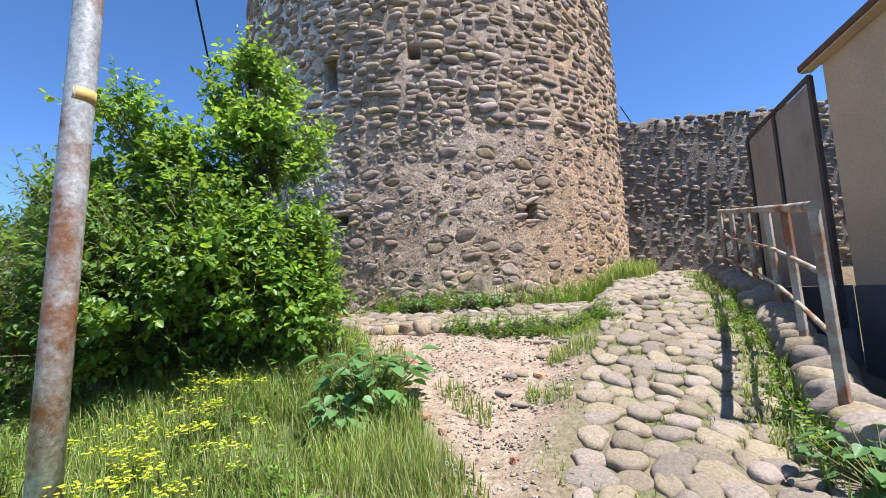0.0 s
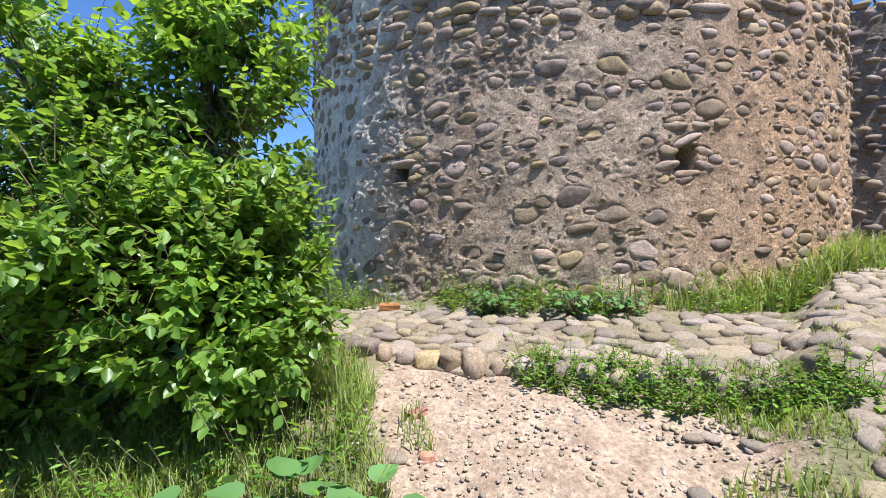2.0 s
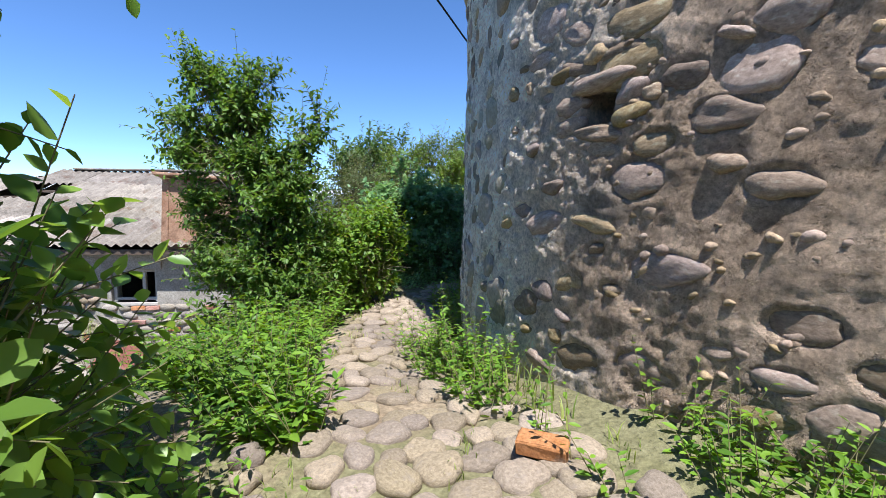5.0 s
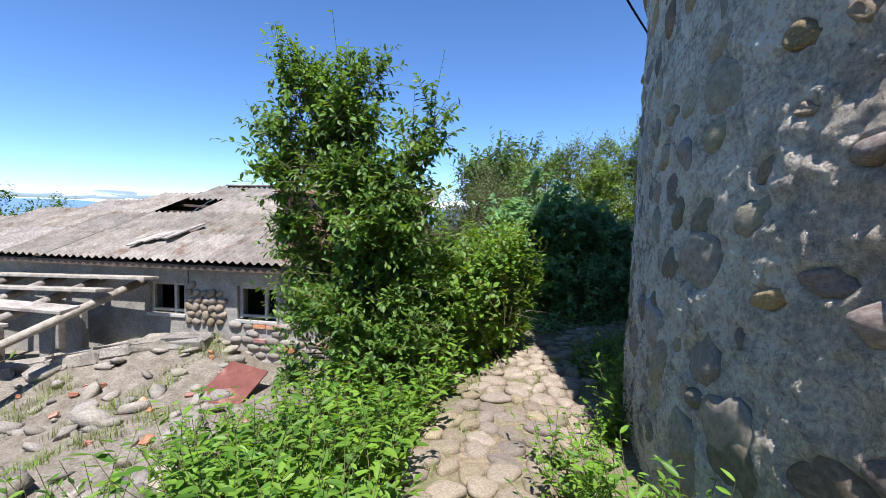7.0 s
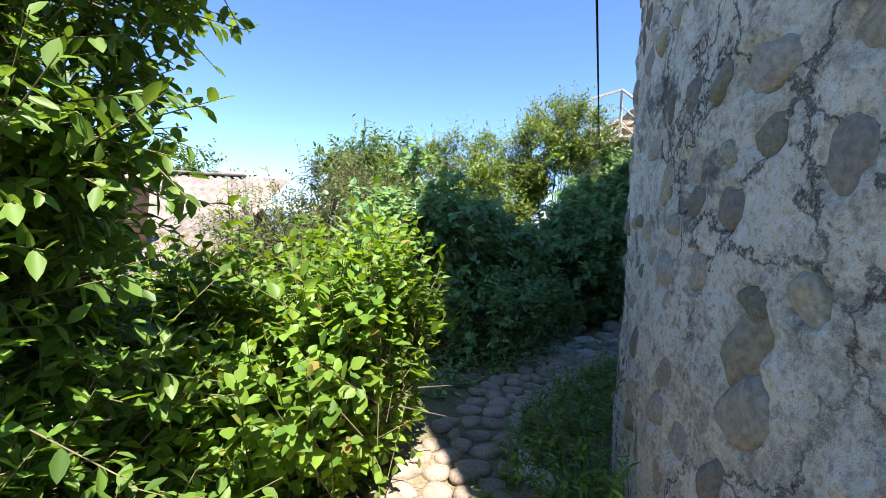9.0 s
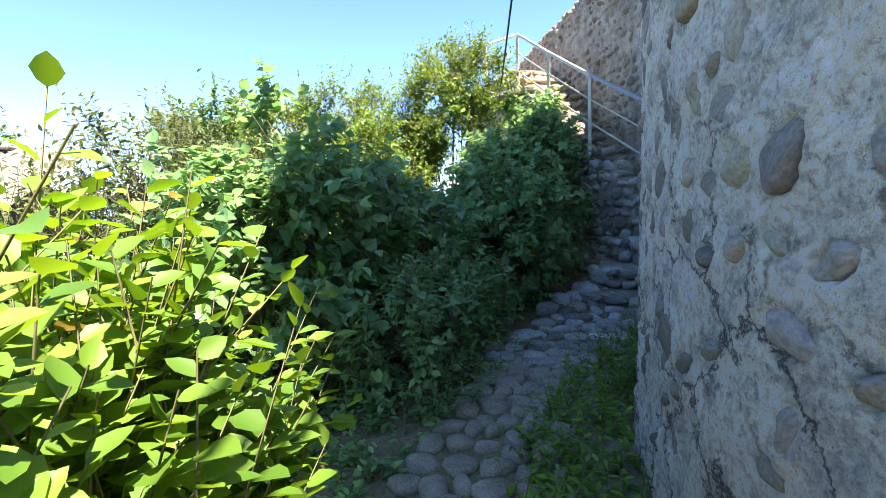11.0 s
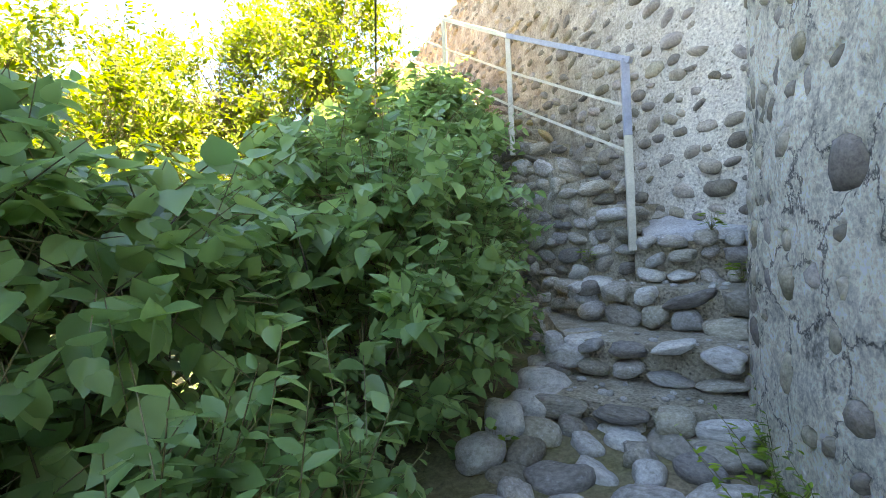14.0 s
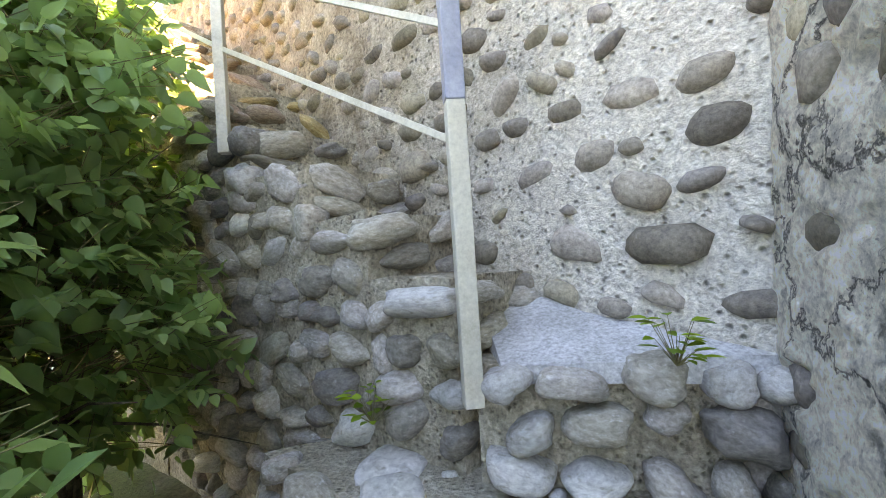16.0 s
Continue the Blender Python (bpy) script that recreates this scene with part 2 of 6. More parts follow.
M_GREY_SET = material("grey_set_stone", (0.16, 0.137, 0.112), (0.31, 0.27, 0.225), 5.0, 0.8, bump=0.5, fine=60.0, vary=0.4, island=True, spec=0.25)
M_STONE_ONE = material("river_stone_single", (0.205, 0.152, 0.106), (0.375, 0.285, 0.205), 5.0, 0.85, bump=0.5, fine=70.0, vary=0.4, spec=0.25, third=(0.42, 0.37, 0.28), third_scale=3.0)
M_GREY_STONE = material("grey_boulder", (0.185, 0.166, 0.142), (0.375, 0.345, 0.305), 4.0, 0.75, bump=0.35, fine=55.0, vary=0.42, spec=0.3, third=(0.5, 0.49, 0.47), third_scale=3.2, sparse=0.66)
M_OLIVE_SET = material("olive_grey_set_stone", (0.19, 0.168, 0.136), (0.35, 0.31, 0.255), 4.0, 0.8, bump=0.45, fine=60.0, vary=0.4, spec=0.25, third=(0.33, 0.27, 0.18), third_scale=3.0, sparse=0.64)
M_COBBLE = material("cobble_stone", (0.185, 0.148, 0.105), (0.32, 0.262, 0.192), 6.0, 0.78, bump=0.4, fine=80.0, vary=0.25, third=(0.24, 0.20, 0.16), third_scale=2.5, spec=0.3)
M_WALL = material("rubble_wall_mortar", (0.15, 0.12, 0.095), (0.25, 0.205, 0.165), 3.0, 0.95, bump=0.8, fine=40.0, pits=14.0, third=(0.15, 0.13, 0.12), third_scale=1.2, bump_dist=0.02, spec=0.15)
M_PALE_WALL = material("pale_pebbly_mortar", (0.25, 0.20, 0.155), (0.48, 0.42, 0.345), 5.0, 0.95, bump=1.0, fine=38.0, pits=26.0, third=(0.21, 0.17, 0.13), third_scale=0.9, bump_dist=0.03, spec=0.15, sparse=0.57)
M_TREAD = material("step_mortar", (0.27, 0.23, 0.175), (0.46, 0.41, 0.33), 6.0, 0.92, bump=0.9, fine=48.0, third=(0.17, 0.145, 0.10), third_scale=2.2, bump_dist=0.02, pits=34.0)
M_SLAB = material("pale_cement_slab", (0.34, 0.34, 0.34), (0.50, 0.505, 0.51), 4.0, 0.85, bump=0.3, fine=70.0, third=(0.27, 0.26, 0.23), third_scale=2.0)
M_BARK = material("bark", (0.075, 0.06, 0.045), (0.17, 0.145, 0.115), 14.0, 0.95, bump=0.6, fine=50.0)
M_TWIG = material("green_twig", (0.13, 0.12, 0.06), (0.22, 0.19, 0.09), 10.0, 0.8, bump=0.0)
M_ROOF = material("old_corrugated_sheet", (0.165, 0.145, 0.125), (0.285, 0.255, 0.22), 3.0, 0.95, bump=0.5, fine=35.0, third=(0.15, 0.105, 0.08), third_scale=2.4, vary=0.2, spec=0.1)
M_PLASTER = material("grey_house_plaster", (0.25, 0.23, 0.20), (0.38, 0.355, 0.31), 3.0, 0.95, bump=0.5, fine=40.0, third=(0.24, 0.215, 0.19), third_scale=1.6)
M_BRICK = material("red_brick", (0.33, 0.15, 0.095), (0.46, 0.25, 0.17), 8.0, 0.9, bump=0.4, fine=60.0, vary=0.3, third=(0.40, 0.34, 0.29), third_scale=5.0)
M_WOOD = material("weathered_grey_timber", (0.24, 0.21, 0.175), (0.41, 0.365, 0.315), 7.0, 0.9, bump=0.5, fine=90.0, vary=0.2, third=(0.16, 0.13, 0.105), third_scale=2.0)
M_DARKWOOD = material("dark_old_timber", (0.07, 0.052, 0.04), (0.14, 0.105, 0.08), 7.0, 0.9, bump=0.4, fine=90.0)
M_FRAME = material("flaking_white_frame", (0.34, 0.32, 0.285), (0.52, 0.50, 0.46), 8.0, 0.7, bump=0.2, fine=70.0, third=(0.32, 0.28, 0.23), third_scale=4.0)
M_RUST = material("rust_red_sheet", (0.12, 0.038, 0.028), (0.18, 0.065, 0.048), 4.0, 0.7, bump=0.2, fine=60.0, third=(0.36, 0.20, 0.15), third_scale=2.0)
M_OLDRUST = material("rusty_brown_sheet", (0.28, 0.15, 0.09), (0.42, 0.27, 0.18), 4.0, 0.8, bump=0.3, fine=60.0, third=(0.17, 0.09, 0.055), third_scale=2.5)
M_RAIL = material("cream_painted_steel", (0.41, 0.385, 0.32), (0.55, 0.52, 0.44), 6.0, 0.55, bump=0.12, fine=60.0, third=(0.36, 0.24, 0.15), third_scale=2.6, sparse=0.74, spec=0.45)
M_BLUERAIL = material("blue_grey_painted_steel", (0.20, 0.225, 0.29), (0.30, 0.33, 0.40), 6.0, 0.4, bump=0.1, fine=60.0, third=(0.45, 0.45, 0.44), third_scale=2.0, sparse=0.72, spec=0.5)
M_RUSTRAIL = material("rusting_cream_rail", (0.33, 0.29, 0.23), (0.47, 0.42, 0.35), 7.0, 0.65, bump=0.15, fine=60.0, third=(0.24, 0.11, 0.055), third_scale=3.0, sparse=0.52)
M_POLE = material("galvanised_pole", (0.40, 0.385, 0.36), (0.55, 0.535, 0.50), 5.0, 0.5, metal=0.25, bump=0.25, fine=50.0, third=(0.27, 0.125, 0.06), third_scale=3.0, sparse=0.50, spec=0.5)
M_YELLOW = material("yellow_tape", (0.50, 0.31, 0.08), (0.60, 0.40, 0.14), 8.0, 0.6, bump=0.1)
M_BEIGE = material("beige_render", (0.50, 0.385, 0.26), (0.58, 0.455, 0.315), 1.5, 0.9, bump=0.15, fine=45.0, third=(0.44, 0.35, 0.25), third_scale=0.8)
M_GREYPAINT = material("grey_painted_plinth", (0.115, 0.11, 0.11), (0.165, 0.16, 0.155), 2.0, 0.8, bump=0.15, fine=45.0)
M_PANEL = material("dull_grey_panel", (0.27, 0.245, 0.215), (0.36, 0.33, 0.29), 2.0, 0.7, bump=0.1, fine=45.0, third=(0.22, 0.19, 0.165), third_scale=1.0)
M_DARKMETAL = material("dark_brown_steel", (0.05, 0.038, 0.034), (0.085, 0.065, 0.055), 6.0, 0.6, bump=0.1, spec=0.4)
M_EAVE = material("brown_eave_sheet", (0.11, 0.05, 0.035), (0.16, 0.08, 0.055), 3.0, 0.6, bump=0.1)
M_CABLE = material("black_cable", (0.015, 0.015, 0.017), (0.03, 0.03, 0.03), 8.0, 0.6, bump=0.0)
M_WHITE = material("white_litter", (0.72, 0.72, 0.72), (0.82, 0.82, 0.82), 9.0, 0.7, bump=0.1)
M_RUBBLE = material("concrete_rubble", (0.20, 0.175, 0.145), (0.35, 0.315, 0.265), 5.0, 0.95, bump=0.5, fine=50.0, pits=16.0, vary=0.25, third=(0.24, 0.215, 0.18), third_scale=2.0)
M_PALE_BOULDER = material("pale_boulder", (0.30, 0.29, 0.275), (0.50, 0.49, 0.465), 4.0, 0.75, bump=0.3, fine=60.0, vary=0.3, third=(0.24, 0.225, 0.20), third_scale=3.0)
M_PEBBLE = material("gravel_pebble", (0.25, 0.20, 0.15), (0.41, 0.34, 0.265), 8.0, 0.9, bump=0.2, vary=0.35, island=True)
L_BUSH = leaf_material("bush_leaf", (0.095, 0.19, 0.03), (0.215, 0.35, 0.06), through_light=0.46, rough=0.38)
L_PLUM = leaf_material("plum_leaf", (0.055, 0.12, 0.018), (0.14, 0.25, 0.04))
L_YOUNG = leaf_material("young_shrub_leaf", (0.075, 0.165, 0.02), (0.17, 0.29, 0.035), tip=(0.25, 0.20, 0.05))
L_LILAC = leaf_material("lilac_leaf", (0.10, 0.215, 0.08), (0.21, 0.35, 0.135), rough=0.34, through_light=0.38)
L_GOLD = leaf_material("sunlit_shrub_leaf", (0.075, 0.15, 0.02), (0.165, 0.255, 0.03), through_light=0.26)
L_OLIVE = leaf_material("olive_shrub_leaf", (0.055, 0.085, 0.026), (0.13, 0.165, 0.055))
L_WEED = leaf_material("weed_leaf", (0.065, 0.155, 0.016), (0.17, 0.30, 0.03))
L_BROAD = leaf_material("broad_leaf", (0.07, 0.165, 0.045), (0.125, 0.24, 0.07), through_light=0.25)
L_GRASS = leaf_material("grass_blade", (0.12, 0.20, 0.035), (0.29, 0.345, 0.09), tip=(0.48, 0.43, 0.23))
L_FLOWER = leaf_material("yellow_flower", (0.34, 0.41, 0.025), (0.50, 0.53, 0.04), through_light=0.3)
L_FAR = leaf_material("far_foliage", (0.04, 0.085, 0.02), (0.10, 0.17, 0.04))


def ground_material():
    """Soil, with the gravel clearing and the rubble slope by the kind of ground stored on the sheet."""
    m = material("earth_and_gravel", (0.155, 0.12, 0.075), (0.235, 0.19, 0.125), 3.0, 0.97, bump=0.8, fine=35.0, bump_dist=0.02, spec=0.1, third=(0.10, 0.12, 0.045), third_scale=1.0, sparse=0.5)
    n, l = m.node_tree.nodes, m.node_tree.links
    hsv = next(x for x in n if x.type == "HUE_SAT")
    prev = hsv.inputs["Color"].links[0].from_socket
    co = n.new("ShaderNodeTexCoord")
    for key, one, two, sc in (("gravel", (0.265, 0.19, 0.135), (0.385, 0.30, 0.222), 9.0), ("rubble", (0.15, 0.125, 0.095), (0.25, 0.22, 0.18), 5.0), ("far", (0.06, 0.085, 0.05), (0.10, 0.115, 0.07), 0.02)):
        at = n.new("ShaderNodeAttribute")
        at.attribute_name = key
        ns = n.new("ShaderNodeTexNoise")
        ns.inputs["Scale"].default_value, ns.inputs["Detail"].default_value, ns.inputs["Roughness"].default_value = sc, 8.0, 0.75
        l.new(co.outputs["Object"], ns.inputs["Vector"])
        rp = n.new("ShaderNodeValToRGB")
        rp.color_ramp.elements[0].position, rp.color_ramp.elements[1].position = 0.38, 0.62
        rp.color_ramp.elements[0].color, rp.color_ramp.elements[1].color = (*one, 1), (*two, 1)
        l.new(ns.outputs[0], rp.inputs[0])
        mx = n.new("ShaderNodeMix")
        mx.data_type = "RGBA"
        l.new(at.outputs["Fac"], mx.inputs[0]), l.new(prev, mx.inputs[6]), l.new(rp.outputs[0], mx.inputs[7])
        prev = mx.outputs[2]
    l.new(prev, hsv.inputs["Color"])
    return m


M_GROUND = ground_material()


def end_tint(m, start, stop, colour):
    """Tints a wall towards one end, broken by a coarse noise."""
    n, l = m.node_tree.nodes, m.node_tree.links
    hsv = next(x for x in n if x.type == "HUE_SAT")
    prev = hsv.inputs["Color"].links[0].from_socket
    co, sep, ns = n.new("ShaderNodeTexCoord"), n.new("ShaderNodeSeparateXYZ"), n.new("ShaderNodeTexNoise")
    ns.inputs["Scale"].default_value, ns.inputs["Detail"].default_value = 2.2, 7.0
    l.new(co.outputs["Object"], sep.inputs[0]), l.new(co.outputs["Object"], ns.inputs["Vector"])
    ma, mr, mx = n.new("ShaderNodeMath"), n.new("ShaderNodeMapRange"), n.new("ShaderNodeMix")
    ma.operation, ma.inputs[1].default_value = "MULTIPLY_ADD", 1.3
    l.new(ns.outputs[0], ma.inputs[0]), l.new(sep.outputs[0], ma.inputs[2])
    mr.inputs[1].default_value, mr.inputs[2].default_value, mr.inputs[4].default_value = start, stop, 0.6
    mx.data_type = "RGBA"
    mx.inputs[7].default_value = (*colour, 1)
    l.new(ma.outputs[0], mr.inputs[0]), l.new(mr.outputs[0], mx.inputs[0]), l.new(prev, mx.inputs[6]), l.new(mx.outputs[2], hsv.inputs["Color"])


# whiter lime render at the tower end
end_tint(M_PALE_WALL, -0.6, 0.3, (0.80, 0.755, 0.69))
# orange-brown towards the far end
end_tint(M_PALE_WALL, -1.9, -3.6, (0.40, 0.24, 0.14))

# ---------------------------------------------------------------- mesh tools


def mesh_of(name, verts, faces, mat, smooth=False):
    me = bpy.data.meshes.new(name)
    me.from_pydata([tuple(v) for v in verts], [], faces)
    for mm in mat if isinstance(mat, (list, tuple)) else [mat]:
        me.materials.append(mm)
    if smooth:
        me.polygons.foreach_set("use_smooth", [True] * len(me.polygons))
    me.update()
    return me


def quick_mesh(name, verts, corners, sides, mat, smooth=False):
    """A mesh of faces with the same number of sides, from arrays."""
    verts, corners = np.asarray(verts, np.float32), np.asarray(corners, np.int32)
    me = bpy.data.meshes.new(name)
    me.vertices.add(len(verts))
    me.vertices.foreach_set("co", verts.ravel())
    me.loops.add(corners.size)
    me.loops.foreach_set("vertex_index", corners.ravel())
    count = corners.size // sides
    me.polygons.add(count)
    me.polygons.foreach_set("loop_start", np.arange(0, count * sides, sides, dtype=np.int32))
    if smooth:
        me.polygons.foreach_set("use_smooth", np.ones(count, bool))
    me.materials.append(mat)
    me.update(calc_edges=True)
    me.validate()
    return me


def part(name, data, mat, parent, label=""):
    """Links a bmesh or a mesh as one object under a thing or a part."""
    if isinstance(data, bmesh.types.BMesh):
        me = bpy.data.meshes.new(name)
        data.to_mesh(me)
        data.free()
        me.materials.append(mat)
        data = me
    ob = new(name, data)
    ob.parent = parent
    return tagged(ob, label)


def thing(name, label, category, group="", kind="", at=(0, 0, 0)):
    ob = new(name)
    ob.empty_display_size = 0.1
    ob.matrix_world = Matrix.Translation(at)
    return tagged(ob, label, category, group, kind)


def box_bm(size, m=None, bevel=0.01, jitter=0.0, seed=0):
    bm = bmesh.new()
    bmesh.ops.create_cube(bm, size=1.0)
    bmesh.ops.scale(bm, vec=size, verts=bm.verts)
    if bevel:
        bmesh.ops.bevel(bm, geom=list(bm.edges), offset=bevel, segments=2, affect="EDGES", profile=0.5)
    if jitter:
        rng = random.Random(seed)
        for v in bm.verts:
            v.co += Vector((rng.uniform(-1, 1), rng.uniform(-1, 1), rng.uniform(-1, 1))) * jitter
    if m is not None:
        bmesh.ops.transform(bm, matrix=m, verts=bm.verts)
    return bm


def between(a, b):
    """A pose at the middle of a and b whose z axis runs from a to b."""
    a, b = Vector(a), Vector(b)
    q = (b - a).to_track_quat("Z", "Y").to_matrix().to_4x4()
    return Matrix.Translation((a + b) / 2) @ q


def bar_bm(a, b, w, d, bevel=0.004):
    return box_bm((w, d, (Vector(b) - Vector(a)).length), between(a, b), bevel)


def tube_bm(points, radii, sides=8):
    """A round tapered tube along points."""
    bm = bmesh.new()
    rings = []
    pts = [Vector(p) for p in points]
    for i, p in enumerate(pts):
        way = (pts[min(i + 1, len(pts) - 1)] - pts[max(i - 1, 0)]).normalized()
        q = way.to_track_quat("Z", "Y").to_matrix()
        rings.append([bm.verts.new(p + q @ Vector((math.cos(k / sides * math.tau), math.sin(k / sides * math.tau), 0)) * radii[i]) for k in range(sides)])
    for r0, r1 in zip(rings, rings[1:]):
        for k in range(sides):
            bm.faces.new((r0[k], r0[(k + 1) % sides], r1[(k + 1) % sides], r1[k])).smooth = True
    bm.faces.new(rings[0][::-1]), bm.faces.new(rings[-1])
    return bm


def ico(level):
    bm = bmesh.new()
    bmesh.ops.create_icosphere(bm, subdivisions=level, radius=1.0)
    v = np.array([x.co[:] for x in bm.verts])
    f = np.array([[x.index for x in fc.verts] for fc in bm.faces])
    bm.free()
    return v, f


ICO1, ICO2, ICO3 = ico(1), ico(2), ico(3)


def stone_shape(rng, level=2, block=0.82):
    """A worn stone of unit half-size: an uneven, slightly blocky ball."""
    v, f = {1: ICO1, 2: ICO2, 3: ICO3}[level]
    p = np.sign(v) * np.abs(v) ** block
    for k in range(4):
        w = rng.normal(size=3) * (1.2 + 0.8 * k)
        p = p * (1 + (0.17 / (k + 1) ** 0.8) * np.sin(v @ w + rng.uniform(0, 6.3)))[:, None]
    return p, f


def flat_shape(rng, level=3):
    """A worn stone with a broad flat face, a rounded rim and an uneven outline."""
    v, f = {1: ICO1, 2: ICO2, 3: ICO3}[level]
    r = np.minimum(np.hypot(v[:, 0], v[:, 1]), 1.0)
    phi = np.arctan2(v[:, 1], v[:, 0])
    rim = 1 + sum(a * np.sin(k * phi + rng.uniform(0, 6.3)) for k, a in ((1, 0.05), (2, 0.10), (3, 0.085), (4, 0.05), (5, 0.04), (7, 0.025)))
    p = np.stack([v[:, 0] * rim, v[:, 1] * rim, np.sign(v[:, 2]) * (1 - r ** 3.2) ** 0.36], -1)
    w1, w2 = rng.normal(size=2) * 1.6, rng.normal(size=2) * 3.4
    p[:, 2] *= 1 + 0.16 * np.sin(p[:, :2] @ w1 + rng.uniform(0, 6)) + 0.09 * np.sin(p[:, :2] @ w2 + rng.uniform(0, 6))
    return p, f


STONE_RNG = np.random.RandomState(3)
STONE_SHAPES = [stone_shape(STONE_RNG) for _ in range(14)]
FINE_SHAPES = [stone_shape(STONE_RNG, 3, 0.6 + 0.035 * k) for k in range(10)]
RUBBLE_SHAPES = [(v * np.array([1.15, 1.0, 0.9]) + STONE_RNG.normal(0, 0.2, v.shape), f) for v, f in [stone_shape(STONE_RNG, 1, 0.7) for _ in range(10)]]
TINY_SHAPES = [stone_shape(STONE_RNG, 1) for _ in range(10)]
FLAT_SHAPES = [flat_shape(STONE_RNG) for _ in range(16)]
LIGHT_FLAT_SHAPES = [flat_shape(STONE_RNG, 2) for _ in range(12)]
STONE_MESHES = {}


def stone_object(name, mat, m, parent, rng, fine=False, flat=False):
    """One stone as an object of its own on a shared mesh."""
    shapes = FLAT_SHAPES if flat else FINE_SHAPES if fine else STONE_SHAPES
    i = rng.randint(len(shapes))
    key = (mat.name, i, fine, flat)
    if key not in STONE_MESHES:
        v, f = shapes[i]
        STONE_MESHES[key] = quick_mesh("stone", v, f, 3, mat, True)
    ob = new(name, STONE_MESHES[key])
    ob.parent = parent
    ob.matrix_basis = m
    return ob


def joined_stones(name, mats, mat, rng, parent=None, shapes=None):
    """Many stones in one mesh, from their poses."""
    vs, fs, base = [], [], 0
    for m in mats:
        v, f = (shapes or STONE_SHAPES)[rng.randint(len(shapes or STONE_SHAPES))]
        mm = np.array(m)
        vs.append(v @ mm[:3, :3].T + mm[:3, 3])
        fs.append(f + base)
        base += len(v)
    ob = new(name, quick_mesh(name, np.concatenate(vs), np.concatenate(fs), 3, mat, True))
    ob.parent = parent
    return ob


def smooth(x, a, b):
    t = np.clip((np.asarray(x, float) - a) / (b - a), 0, 1)
    return t * t * (3 - 2 * t)


def wave(x, y, s=1.0):
    """A cheap smooth unevenness of the ground."""
    return (np.sin(x * 1.7 * s + 1.3 * np.sin(y * 1.1 * s)) * np.cos(y * 1.9 * s + 0.7) + 0.6 * np.sin(x * 4.3 * s + y * 3.1 * s + 2 * np.sin(x * 1.3 * s))) * 0.5


# ---------------------------------------------------------------- plan
TC = np.array([-0.115, 10.88])


def tower_radius(theta, z):
    """The tower's outline: round, with a thick battered foot where it meets the stair."""
    th = np.degrees(np.asarray(theta, float)) % 360
    r = 4.38 - 0.012 * (np.asarray(z, float) - 1)
    grow = np.interp(th, [95, 122, 133, 145, 160, 176, 190], [0.0, 0.9, 1.05, 0.68, 0.26, 0.06, 0.0])
    return r + grow * (1 - 0.03 * (np.asarray(z) - 1))


def lane_frame(s):
    """Middle and half-width of the cobbled lane round the tower, by its share s from 0 to 1."""
    if s < 0.66:
        k = s / 0.66
        th = radians(-62 - 116 * k)
        inner = np.interp(k, [0, 0.25, 0.6, 1], [5.1, 4.85, 4.7, 4.78])
        outer = np.interp(k, [0, 0.25, 0.45, 0.7, 1], [6.5, 6.15, 5.72, 5.54, 5.52])
        r = (inner + outer) / 2
        return TC[0] + r * math.cos(th), TC[1] + r * math.sin(th), (outer - inner) / 2
    k = (s - 0.66) / 0.34
    x0, y0 = TC[0] + 5.2 * math.cos(radians(-178)), TC[1] + 5.2 * math.sin(radians(-178))
    return x0 + (-4.95 - x0) * k + 0.03 * math.sin(3 * k), y0 + (13.55 - y0) * k, 0.42 + 0.1 * k


def south_height(y):
    return np.interp(y, [-60, -8, -2, 0, 2.65, 3.9, 5.0, 6.2, 9.0, 40], [-5, -1.3, -0.35, -0.02, 0.42, 0.72, 0.95, 1.10, 1.45, 2.2])


def ramp_middle(y):
    return np.interp(y, [-3, 0, 2.2, 4.6, 8.2], [-0.5, 0.42, 1.02, 2.15, 3.85])


def ground_height(x, y):
    x, y = np.asarray(x, float), np.asarray(y, float)
    near = south_height(y) + np.interp(y, [0, 2, 4.5, 6], [0.05, 0.07, 0.15, 0.2]) * smooth(x - ramp_middle(y), -0.95, -0.55)
    near = near + 0.05 * np.minimum(x, 0) * smooth(-y, -5, -3)
    lane = np.interp(y, [5.5, 7, 9, 12.5, 14, 20], [0.98, 0.87, 0.80, 0.74, 0.80, 0.9])
    w = smooth(-x, 0.9, 3.0) * smooth(y, 4.6, 6.0)
    z = near * (1 - w) + lane * w
    west = np.interp(y, [-10, 3, 5, 8, 12, 16, 40], [-0.9, -0.5, -0.32, -0.35, 0.1, 0.3, -1])
    edge = np.interp(y, [0, 4, 6, 7.2, 9, 12, 20], [2.0, 2.6, 3.2, 4.3, 5.6, 6.1, 6.5])
    k = smooth(-x - edge, 0.0, 4.2)
    z = z * (1 - k) + west * k
    z = z + (0.32 + 0.10 * smooth(y, 3.0, 5.6)) * np.exp(-((x + 10.1) / 0.95) ** 2) * smooth(y, 1.2, 2.6) * smooth(7.0 - y, 0, 1.2)
    out = np.maximum(-x - 16, 0)
    z = z - 0.16 * np.minimum(out, 60) - 0.05 * np.clip(out - 60, 0, 900)
    drop = smooth(x - np.interp(y, [-4, 2.2, 3.84, 5.82, 8], [0.9, 2.15, 3.1, 4.05, 5.0]), 0.0, 0.25) * smooth(-y, -7.3, -6.6)
    z = z - 0.75 * drop
    return z + 0.03 * wave(x, y) * (1 + 0.4 * k)

# ---------------------------------------------------------------- ground sheet


